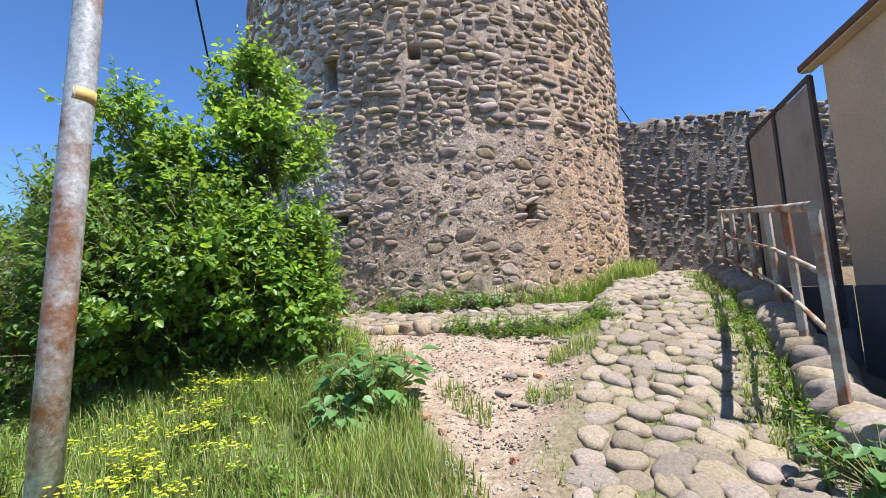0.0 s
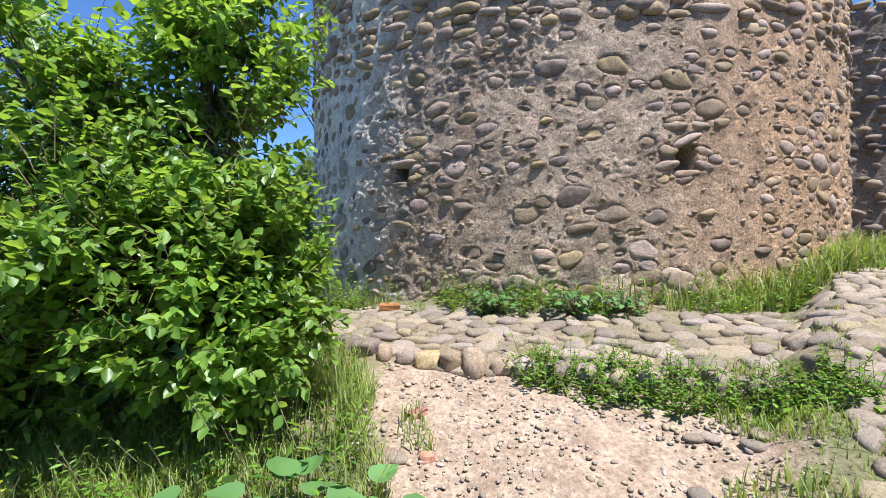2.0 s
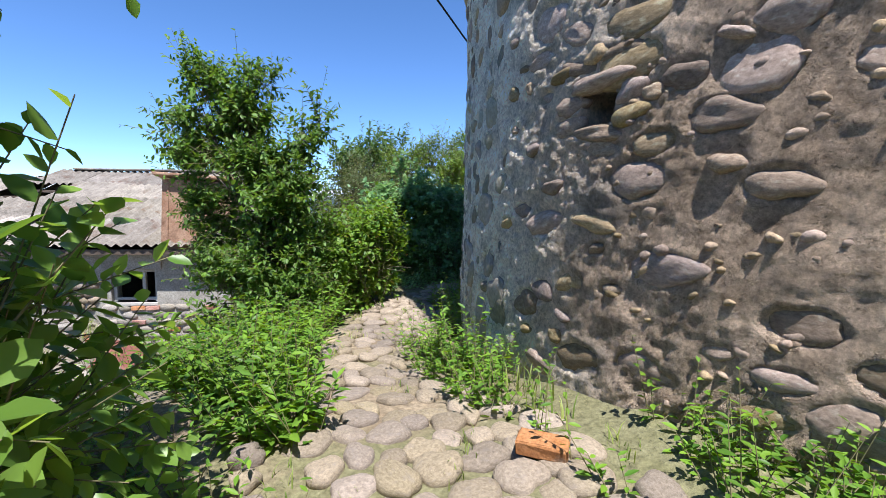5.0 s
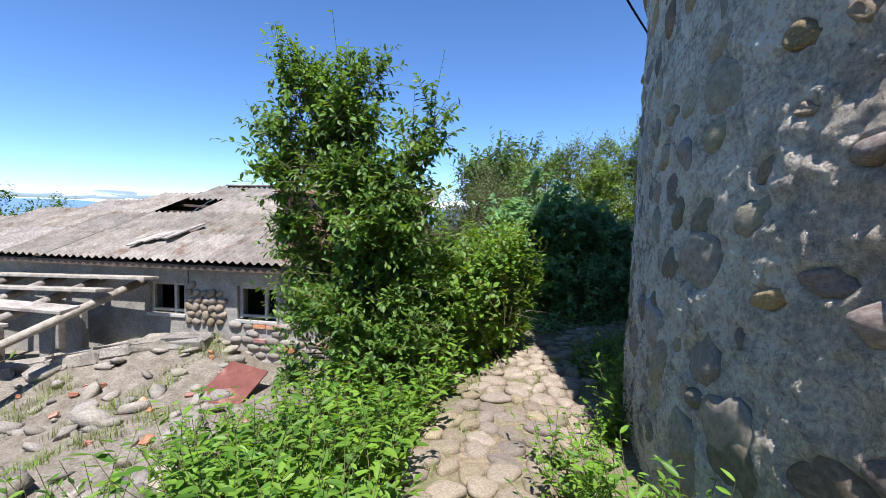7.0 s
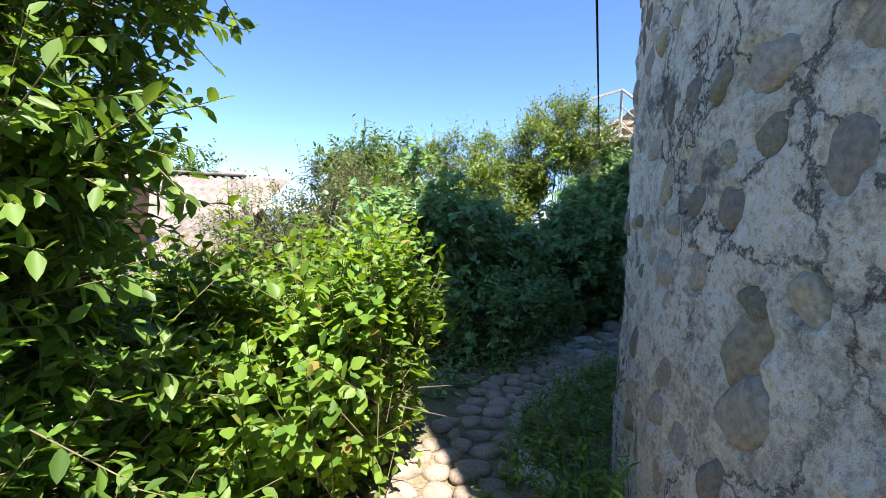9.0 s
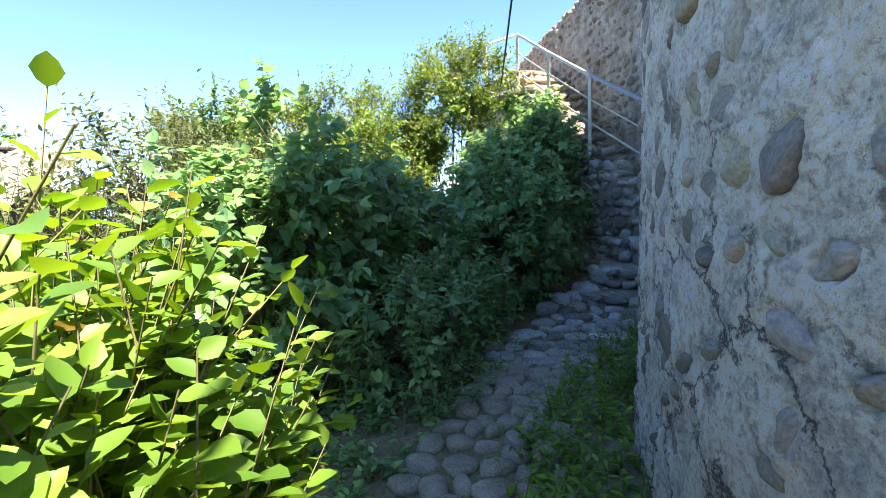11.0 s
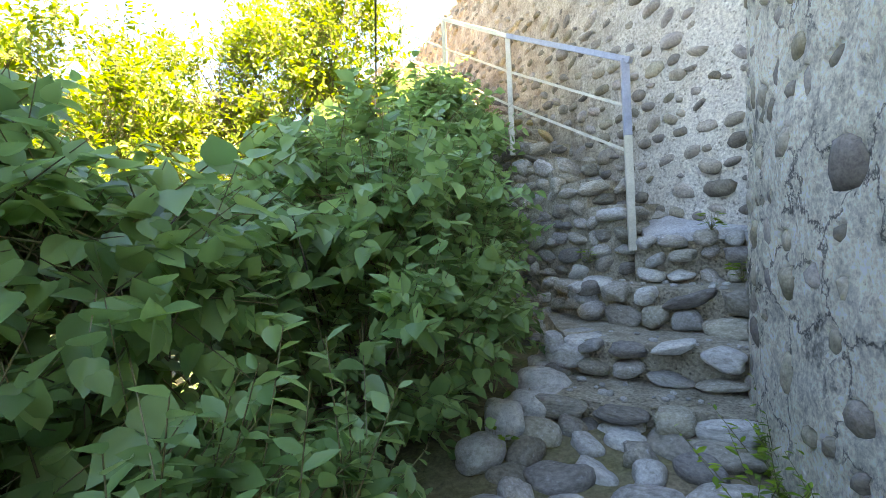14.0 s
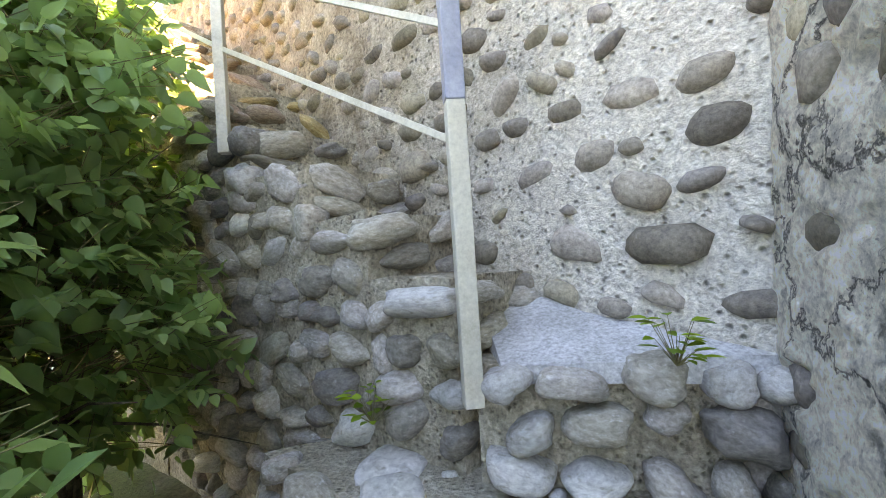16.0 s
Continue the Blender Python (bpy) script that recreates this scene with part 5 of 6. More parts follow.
def grow(name, label, category, root, lumps, twigs, mat, seed, leaf=(0.06, 0.03), per=9, twig_len=0.28, heart=False, trunk=0.05, stems=None, droop=0.0, shell=0.45, bark=None, group="", up_pull=0.35):
    """A tree or shrub: stems that fork into each lump of the crown, twigs through the lumps, leaves along the twigs.
    lumps: (x, y, z, radius, squash) about the root."""
    rng = np.random.RandomState(seed)
    plant = thing(name, label, category, group, at=root)
    weight = np.array([l[3] ** 2.2 for l in lumps])
    pick = rng.choice(len(lumps), twigs, p=weight / weight.sum())
    L = np.array(lumps, float)
    # sprays of leaves gather in clumps on each lump, with gaps between them
    spray = 13
    cd = rng.normal(size=(len(lumps), spray, 3))
    cd /= np.linalg.norm(cd, axis=2)[:, :, None]
    cr = shell + (1.12 - shell) * rng.rand(len(lumps), spray) ** 0.7
    which = rng.randint(spray, size=twigs)
    d = cd[pick, which] * cr[pick, which][:, None] + rng.normal(0, 0.18, (twigs, 3))
    squash = np.stack([np.ones(twigs), np.ones(twigs), L[pick, 4]], -1)
    start = L[pick, :3] + d * L[pick, 3][:, None] * squash
    d = d / (np.linalg.norm(d, axis=1)[:, None] + 1e-9)
    out = d + np.array([0, 0, up_pull]) + rng.normal(0, 0.45, (twigs, 3))
    out /= np.linalg.norm(out, axis=1)[:, None]
    tl = twig_len * rng.uniform(0.6, 1.35, twigs)
    tl = np.where(rng.rand(twigs) < 0.06, tl * 1.8, tl)
    end = start + out * tl[:, None]
    keep = end[:, 2] > 0.02
    # branches are trodden and broken off where the lane squeezes past
    wx, wy = end[:, 0] + root[0], end[:, 1] + root[1]
    for (ax, ay), (cx, cy) in zip(FOOTWAY, FOOTWAY[1:]):
        k = np.clip(((wx - ax) * (cx - ax) + (wy - ay) * (cy - ay)) / ((cx - ax) ** 2 + (cy - ay) ** 2), 0, 1)
        keep &= np.hypot(wx - ax - k * (cx - ax), wy - ay - k * (cy - ay)) > 0.42
    start, end, out, tl = start[keep], end[keep], out[keep], tl[keep]
    n = len(start)
    k = np.tile(np.arange(per), n)
    t = (k + 0.6) / per
    ss, oo, ll = np.repeat(start, per, 0), np.repeat(out, per, 0), np.repeat(tl, per)
    pos = ss + oo * (t * ll)[:, None]
    pos[:, 2] -= droop * t * t * ll
    ref = np.cross(oo, rng.normal(size=oo.shape))
    ref /= np.linalg.norm(ref, axis=1)[:, None] + 1e-9
    way = ref * 0.95 + oo * (0.35 + 0.5 * t)[:, None] + np.array([0, 0, -0.15 - droop])
    up = np.array([0, 0, 1.0]) + rng.normal(0, 0.38, way.shape) + oo * 0.2
    size = rng.uniform(0.6, 1.2, len(pos)) * (1.1 - 0.35 * t)
    part("crown", leaves_mesh("crown", pos, way, up, leaf[0] * size, leaf[1] * size * rng.uniform(0.85, 1.15, len(pos)), mat, heart=heart), mat, plant, "dense leafy crown")
    part("brushwood", twigs_mesh("brushwood", start - out * tl[:, None] * 0.5, end, np.full(n, 0.0035), M_TWIG), M_TWIG, plant)
    # stems
    count = stems or len(lumps)
    order = np.argsort(-L[:, 3])[:count]
    for j in order:
        tip = L[j, :3] + rng.normal(0, 0.1, 3) * L[j, 3]
        foot = np.array([rng.normal(0, trunk * 1.3), rng.normal(0, trunk * 1.3), -0.05])
        bend = foot * 0.4 + tip * 0.45 + np.array([rng.normal(0, 0.06), rng.normal(0, 0.06), 0.12 * tip[2]])
        pts = [tuple((1 - s) ** 2 * foot + 2 * s * (1 - s) * bend + s * s * tip + rng.normal(0, 0.008, 3)) for s in np.linspace(0, 1, 8)]
        limb = part("limb", tube_bm(pts, list(np.linspace(trunk * (0.6 + 0.4 * L[j, 3]), trunk * 0.15, 8)), 7), bark or M_BARK, plant)
        for b in range(5):
            s = rng.uniform(0.45, 1)
            p = (1 - s) ** 2 * foot + 2 * s * (1 - s) * bend + s * s * tip
            q = L[j, :3] + rng.normal(0, 0.55, 3) * L[j, 3]
            part("branch", tube_bm([tuple(p), tuple((p + q) / 2 + np.array([0, 0, 0.04])), tuple(q)], [trunk * 0.3, trunk * 0.2, trunk * 0.08], 5), bark or M_BARK, limb)
    return plant


def lump_cloud(seed, n, centre, spread, radius):
    rng = np.random.RandomState(seed)
    return [(*(np.array(centre) + rng.uniform(-1, 1, 3) * np.array(spread)), radius * rng.uniform(0.7, 1.25), rng.uniform(0.8, 1.1)) for _ in range(n)]


def gz(x, y):
    return float(ground_height(x, y))


# the big bush of the clearing
bx, by = -1.86, 4.24
grow("roadside_bush", "tall bright-green leafy bush at the gravel clearing", "bush", (bx, by, gz(bx, by)),
     [(-0.15, 0.1, 0.75, 0.55, 1.0), (0.25, 0.0, 0.8, 0.46, 1.0), (0.55, 0.0, 0.9, 0.34, 1.0), (0.2, 0.05, 1.6, 0.36, 1.0), (0.24, 0.1, 2.2, 0.28, 1.1), (-0.1, 0.1, 2.05, 0.40, 1.1), (-0.1, 0.15, 2.7, 0.28, 1.2), (-0.12, 0.15, 3.1, 0.17, 1.4), (0.12, 0.1, 2.6, 0.2, 1.3), (-0.5, -0.15, 1.6, 0.42, 1.0), (-0.75, -0.4, 1.9, 0.36, 1.0), (-0.95, -0.5, 2.15, 0.22, 1.1), (-0.75, -0.45, 1.0, 0.48, 1.0), (0.05, -0.5, 0.65, 0.48, 0.9), (-0.25, -0.6, 1.05, 0.42, 1.0), (0.38, -0.3, 0.5, 0.38, 0.9), (-0.6, -0.6, 0.5, 0.45, 0.9)],
     3500, L_BUSH, 1, (0.08, 0.066), 9, 0.25, trunk=0.04, shell=0.45)
# dark trees behind it, down the slope
for k, (x, y, h, s) in enumerate(((-2.85, 3.75, 1.35, 0.5), (-4.1, 3.4, 1.75, 0.7))):
    grow("slope_tree", "shaded dark-green tree on the slope below the lane", "tree", (x, y, gz(x, y)), [(0, 0, h * 0.55, s, 0.9)] + lump_cloud(50 + k, 7, (0, 0, h * 0.65), (0.42, 0.42, h * 0.35), 0.4), 1300, L_PLUM, 60 + k, (0.065, 0.034), 8, 0.3, trunk=0.05, group="trees on the slope")
# slim plum tree
tx, ty = -5.0, 6.92
grow("plum_tree", "slim plum tree with upright green branches beside the lane", "tree", (tx, ty, gz(tx, ty)),
     [(-0.05, -0.09, 0.85, 0.40, 1.1), (-0.14, -0.18, 1.43, 0.40, 1.1), (-0.23, -0.32, 1.96, 0.38, 1.1), (-0.45, -0.59, 2.34, 0.23, 1.2), (-0.23, -0.27, 2.36, 0.21, 1.2), (-0.47, -0.59, 2.63, 0.12, 1.4), (-0.11, -0.09, 2.59, 0.10, 1.4), (0.14, 0.18, 2.05, 0.16, 1.0), (0.20, 0.32, 2.27, 0.11, 1.0), (0.09, 0.05, 1.69, 0.24, 1.0), (-0.50, -0.45, 1.25, 0.28, 1.0), (0.14, -0.09, 0.44, 0.40, 0.9), (-0.36, -0.36, 0.44, 0.38, 0.9), (-0.54, -0.68, 2.05, 0.19, 1.0)],
     3300, L_PLUM, 2, (0.07, 0.045), 9, 0.22, trunk=0.05, stems=9)
# young sunlit shrub beside the lane
sx, sy = -5.05, 8.05
grow("young_shrub", "bright yellow-green shrub with reddish shoot tips beside the lane", "shrub", (sx, sy, gz(sx, sy)),
     [(0, 0, 0.5, 0.55, 0.85), (0.0, -0.25, 0.38, 0.46, 0.85), (-0.25, -0.35, 0.55, 0.42, 0.85), (-0.1, 0.2, 0.72, 0.42, 0.85), (0.02, 0.15, 0.55, 0.38, 0.9), (-0.55, -0.2, 0.45, 0.48, 0.85), (-0.5, 0.3, 0.68, 0.42, 0.9)],
     2300, L_YOUNG, 3, (0.072, 0.066), 9, 0.29, trunk=0.022, up_pull=0.7)
# lilac thicket beyond
for k, (x, y, lumps, tw) in enumerate((
        (-7.1, 10.4, [(0, 0, 0.9, 0.7, 1.0), (0.25, 0.5, 1.35, 0.5, 1.0), (-0.3, -0.4, 1.3, 0.55, 1.0), (0.35, -0.3, 0.6, 0.55, 0.9), (0.2, 0.9, 0.7, 0.55, 1.0), (0.1, 0.2, 1.9, 0.3, 1.2)], 1200),
        (-7.0, 11.9, [(0, 0, 0.8, 0.65, 1.0), (0.3, 0.3, 1.2, 0.45, 1.0), (0.35, -0.3, 0.6, 0.5, 0.9), (-0.2, 0.2, 1.5, 0.4, 1.0), (0.45, 0.7, 0.5, 0.45, 0.9)], 1150),
        (-6.55, 13.5, [(0, 0, 0.8, 0.72, 1.0), (0.3, 0.1, 1.2, 0.5, 1.0), (0.5, 0.65, 1.1, 0.48, 1.0), (0.35, -0.5, 0.5, 0.5, 0.9), (0.1, 0.8, 1.45, 0.42, 1.0), (0.55, 0.25, 0.7, 0.45, 1.0), (-0.4, 0.3, 1.05, 0.45, 1.0)], 1600),
        (-6.5, 16.2, [(0, 0, 1.2, 0.7, 1.0), (0.2, -0.3, 2.1, 0.5, 1.0), (-0.2, 0.3, 2.6, 0.5, 1.0), (0.3, -0.6, 1.0, 0.5, 1.0)], 900),
        (-6.7, 15.0, [(0, 0, 1.1, 0.7, 1.0), (0.35, 0.1, 1.8, 0.45, 1.0), (0.1, 0.5, 2.2, 0.45, 1.0), (-0.3, 0.0, 1.9, 0.5, 1.0)], 1100))):
    grow("lilac_bush", "dense dark-green lilac bush with heart-shaped leaves by the lane", "bush", (x, y, gz(x, y)), lumps, tw, L_LILAC, 70 + k, (0.108, 0.084), 9, 0.30, heart=True, trunk=0.03, droop=0.25, group="lilac thicket")
grow("lane_sapling", "low leafy sapling at the edge of the shady lane", "shrub", (-6.05, 11.05, gz(-6.05, 11.05)), [(0, 0, 0.4, 0.42, 0.8), (-0.2, 0.5, 0.45, 0.4, 0.8), (0.0, -0.5, 0.4, 0.4, 0.8), (0.1, 0.9, 0.3, 0.32, 0.8)], 800, L_LILAC, 81, (0.085, 0.06), 8, 0.24, trunk=0.015, up_pull=0.7)
# sunlit shrubs behind
for k, (x, y, lumps, tw) in enumerate((
        (-8.4, 16.3, [(0, 0, 2.4, 1.0, 1.0), (0.5, -0.2, 3.5, 0.7, 1.0), (-0.6, 0.2, 3.4, 0.75, 1.0), (0.1, 0.1, 4.2, 0.5, 1.0), (0.8, -0.5, 3.9, 0.4, 1.0), (-1.0, -0.3, 2.6, 0.7, 1.0), (-0.9, -0.6, 3.4, 0.6, 1.0), (-1.5, -0.6, 3.1, 0.6, 1.0)], 3600),
        (-9.9, 14.4, [(0, 0, 2.3, 1.0, 1.0), (0.4, 0.3, 3.3, 0.65, 1.0), (-0.6, -0.2, 3.1, 0.75, 1.0), (0.8, -0.2, 2.4, 0.6, 1.0)], 2200))):
    grow("sunlit_shrub", "tall sunlit yellow-green shrub behind the lilac thicket", "shrub", (x, y, gz(x, y)), lumps, tw, L_GOLD, 90 + k, (0.085, 0.05), 8, 0.32, trunk=0.04, group="sunlit shrubs")
for k, (x, y, h) in enumerate(((-8.9, 10.2, 2.3), (-9.6, 11.6, 2.7), (-8.2, 8.9, 1.4))):
    grow("olive_shrub", "dull olive-green shrub with bare tips behind the lane", "shrub", (x, y, gz(x, y)), [(0, 0, h * 0.6, 0.7, 1.0)] + lump_cloud(120 + k, 6, (0, 0, h * 0.75), (0.6, 0.6, h * 0.28), 0.42), 1300, L_OLIVE, 130 + k, (0.07, 0.04), 8, 0.34, trunk=0.03, up_pull=0.9, group="olive shrubs")
# trees at a distance
for k, (x, y, h, s) in enumerate(((-24, 13, 5.4, 1.5), (-30, -1.2, 4.4, 2.0), (-33, -3.6, 4.9, 2.4), (-17, 18, 4.8, 1.6), (-36, -6.5, 5.6, 2.6))):
    grow("far_tree", "distant green tree beyond the ruined house", "tree", (x, y, gz(x, y)), [(0, 0, h * 0.75, s, 0.7)] + lump_cloud(150 + k, 7, (0, 0, h * 0.8), (s, s, h * 0.2), s * 0.6), 800, L_FAR, 160 + k, (0.24, 0.15), 8, 0.7, trunk=0.12, group="distant trees")


def ground_cover(name, label, category, spots, mat, seed, height=(0.12, 0.35), leaf=(0.06, 0.03), per=10, kind="stuff", spread=0.5):
    """Leafy weeds: short leaning stems with leaves, one object for a patch nobody could count."""
    rng = np.random.RandomState(seed)
    spots = np.asarray(spots)
    n = len(spots)
    h = rng.uniform(*height, n)
    root = np.stack([spots[:, 0], spots[:, 1], ground_height(spots[:, 0], spots[:, 1]) - 0.02], -1)
    lean = np.concatenate([rng.normal(0, spread, (n, 2)), np.ones((n, 1))], 1)
    lean /= np.linalg.norm(lean, axis=1)[:, None]
    k = np.tile(np.arange(per), n)
    t = (k + 1.0) / per
    rr, ll, hh = np.repeat(root, per, 0), np.repeat(lean, per, 0), np.repeat(h, per)
    pos = rr + ll * (t * hh)[:, None]
    ang = rng.uniform(0, 6.28, len(pos))
    way = np.stack([np.cos(ang), np.sin(ang), rng.uniform(-0.1, 0.7, len(pos))], -1)
    up = np.array([0, 0, 1.0]) + rng.normal(0, 0.25, way.shape)
    size = rng.uniform(0.6, 1.3, len(pos)) * (1.15 - 0.5 * t)
    patch = thing(name, label, category, kind=kind)
    part("leaves", leaves_mesh("leaves", pos, way, up, leaf[0] * size, leaf[1] * size, mat), mat, patch)
    part("stalk_tuft", twigs_mesh("stalk_tuft", root, root + lean * h[:, None], np.full(n, 0.003), M_TWIG), M_TWIG, patch)
    return patch


def grass(name, label, spots, seed, height=(0.1, 0.3), width=0.006, mat=None):
    """Bent blades of three joints each, one object for the whole patch."""
    rng = np.random.RandomState(seed)
    spots = np.asarray(spots)
    n = len(spots)
    h = rng.uniform(*height, n)
    root = np.stack([spots[:, 0], spots[:, 1], ground_height(spots[:, 0], spots[:, 1]) - 0.01], -1)
    a = rng.uniform(0, 6.28, n)
    lean = np.stack([np.cos(a), np.sin(a), np.zeros(n)], -1) * rng.uniform(0.1, 0.75, n)[:, None]
    side = np.stack([-np.sin(a), np.cos(a), np.zeros(n)], -1) * (width * rng.uniform(0.6, 1.3, n))[:, None]
    up = np.array([0, 0, 1.0])
    p1 = root + (up * 0.5 + lean * 0.18) * h[:, None]
    p2 = root + (up * 0.85 + lean * 0.55) * h[:, None]
    p3 = root + (up * 0.98 + lean * 1.0) * h[:, None]
    pts = np.stack([root - side, root + side, p1 + side * 0.9, p1 - side * 0.9, p2 + side * 0.6, p2 - side * 0.6, p3 + side * 0.1, p3 - side * 0.1], 1)
    i = np.arange(n)[:, None] * 8
    quads = np.concatenate([i + np.array([[0, 1, 2, 3]]), i + np.array([[3, 2, 4, 5]]), i + np.array([[5, 4, 6, 7]])], 1).reshape(-1, 4)
    ob = new(name, quick_mesh(name, pts.reshape(-1, 3), quads, 4, mat or L_GRASS))
    return tagged(ob, label, "grass", kind="stuff")


prng = np.random.RandomState(77)


def scatter(n, x0, x1, y0, y1, keep):
    p = np.stack([prng.uniform(x0, x1, n), prng.uniform(y0, y1, n)], -1)
    return p[keep(p[:, 0], p[:, 1])]


def meadow_edge(x, y):
    return np.interp(y, [-2, 0, 2.6, 3.5, 4.6, 5.2], [-0.1, 0.0, -0.05, -0.35, -1.0, -1.7]) + 0.16 * wave(x * 2.2, y * 2.2)


def polar(x, y):
    return np.hypot(x - TC[0], y - TC[1]), np.degrees(np.arctan2(y - TC[1], x - TC[0]))


grass("meadow_grass", "long green and straw-tipped meadow grass beside the clearing", scatter(95000, -4.5, 0.6, -0.6, 4.8, lambda x, y: (x < meadow_edge(x, y) - 0.02) & (x > -3.9 + 0.5 * wave(y * 1.5, x) - 0.5 * prng.rand(len(x))) & (y > -0.05 + 0.35 * wave(x * 1.5, y) - 0.4 * prng.rand(len(x))) & (prng.rand(len(x)) < 0.35 + 0.65 * (wave(x, y, 1.6) > -0.3))), 1, (0.08, 0.27), 0.0026)
grass("sparse_grass", "short grass tufts at the edge of the gravel", scatter(16000, -0.6, 1.6, 0, 4.9, lambda x, y: (wave(x * 2, y * 2) > 0.42) & (x < ramp_middle(y) - 0.5) & ((x < meadow_edge(x, y) + 0.45) | (x > ramp_middle(y) - 0.95))), 2, (0.05, 0.14), 0.004)
grass("verge_grass", "bright green grass verge between ramp and kerb", scatter(30000, 0.8, 4.4, 0, 7.5, lambda x, y: (x > ramp_middle(y) + 0.52 + 0.15 * wave(x, y)) & (x < np.interp(y, [0.5, 2.1, 4.02, 6.5, 7.3], [2.3, 2.1, 2.9, 4.0, 4.4]))), 3, (0.04, 0.15), 0.004)
grass("ramp_joint_grass", "short grass growing in the joints of the cobbles", scatter(46000, -0.2, 4.4, 0, 8.6, lambda x, y: (np.abs(x - ramp_middle(y) - 0.1) < 0.75) & (wave(x * 2, y * 2) > -0.05)), 4, (0.025, 0.06), 0.0028)
grass("lane_joint_grass", "short grass in the joints of the tower lane", scatter(30000, -5.6, 2.6, 4.5, 9, lambda x, y: (polar(x, y)[0] < 6.2) & (polar(x, y)[0] > 4.6) & (wave(x * 3, y * 3) > 0.45)), 5, (0.03, 0.08), 0.003)
grass("tower_foot_grass", "tall sunlit grass along the foot of the tower", scatter(15000, -1.5, 4.2, 5.8, 9.0, lambda x, y: (prng.rand(len(x)) < 0.25 + 0.75 * (x > 1.8)) & (polar(x, y)[0] > 4.33) & (polar(x, y)[0] < 4.85) & (polar(x, y)[1] > -85)), 6, (0.08, 0.34))
grass("shade_grass", "dark grass at the foot of the tower in shade", scatter(9000, -5.3, -1, 6, 13.4, lambda x, y: (polar(x, y)[0] > 4.3) & (polar(x, y)[0] < 4.78) & (wave(x * 2, y * 2) > 0.1)), 7, (0.06, 0.2), 0.004)
grass("rubble_grass", "thin dry grass on the rubble slope", scatter(26000, -11, -6, 2.2, 6.2, lambda x, y: (wave(x * 1.3, y * 1.3) + 0.7 * wave(x * 3.7 + 5, y * 3.1) > 0.4)), 8, (0.05, 0.17), 0.003)
grass("clearing_edge_grass", "grass tuft at the inner corner of ramp and lane", scatter(9000, 0.2, 1.8, 3.6, 5.1, lambda x, y: (x > ramp_middle(y) - 0.9 - 0.35 * smooth(y, 4.2, 4.7)) & (x < ramp_middle(y) - 0.5) & (wave(x * 2.5, y * 2.5) > 0.3)), 9, (0.03, 0.10), 0.003)
ground_cover("lane_edge_weeds", "dense bright-green weeds below the cobbled lane", "weeds", scatter(5600, -7.2, -1.6, 4.6, 8.2, lambda x, y: (polar(x, y)[0] > 5.66) & (polar(x, y)[0] < 6.85 + 0.35 * wave(x, y)) & (x < -2.2) & (y > 5.4)), L_WEED, 11, (0.2, 0.55), (0.085, 0.042), 11)
ground_cover("ledge_weeds", "low leafy weeds over the edge of the lane", "weeds", scatter(900, 0.0, 1.7, 4.4, 5.2, lambda x, y: (np.abs(y - (4.78 - 0.12 * x)) < 0.22)), L_WEED, 12, (0.08, 0.24), (0.045, 0.024), 10)
ground_cover("tower_weeds", "leafy weeds along the foot of the tower", "weeds", scatter(6000, -3.4, 3.4, 5.6, 9.5, lambda x, y: (polar(x, y)[0] > 4.36) & (polar(x, y)[0] < 4.9) & (wave(x * 1.7, y * 1.7) > -0.25)), L_WEED, 13, (0.1, 0.44), (0.055, 0.03), 11)
ground_cover("tall_weeds", "tall bright nettles at the foot of the tower", "weeds", scatter(1500, -4.4, -1.9, 6.2, 8.8, lambda x, y: (polar(x, y)[0] > 4.4) & (polar(x, y)[0] < 4.75) & (wave(x * 1.3, y * 1.3) > 0.0)), L_WEED, 14, (0.25, 0.6), (0.08, 0.035), 14, spread=0.25)
ground_cover("shade_weeds", "fine dark weeds at the wall foot beside the shady lane", "weeds", scatter(1500, -5.4, -3.8, 8.5, 13.6, lambda x, y: (polar(x, y)[0] > 4.42) & (polar(x, y)[0] < 4.95)), L_WEED, 15, (0.12, 0.42), (0.06, 0.03), 12)
ground_cover("meadow_weeds", "mixed leafy weeds in the long grass", "weeds", scatter(2600, -4.5, -0.2, 0.0, 5.2, lambda x, y: (x < meadow_edge(x, y) - 0.1) & ((wave(x, y) > 0.1) | (y > 3.0))), L_WEED, 16, (0.15, 0.45), (0.06, 0.026), 10)
ground_cover("verge_weeds", "leafy weeds in the verge beside the railing", "weeds", scatter(3200, 0.9, 3.4, 0.4, 5.0, lambda x, y: (x > ramp_middle(y) + 0.62 + 0.15 * wave(x, y)) & (x < np.interp(y, [0.5, 2.1, 4.02, 6.5], [2.4, 2.1, 2.9, 4.0]))), L_WEED, 17, (0.06, 0.2), (0.05, 0.03), 9)
ground_cover("thicket_floor", "low dark leaves under the lilac thicket", "weeds", scatter(2000, -9, -5.55, 8.5, 15, lambda x, y: (wave(x, y) > -0.4) & ((x < -6.35) | (y < 12.0))), L_LILAC, 18, (0.1, 0.4), (0.07, 0.045), 9)


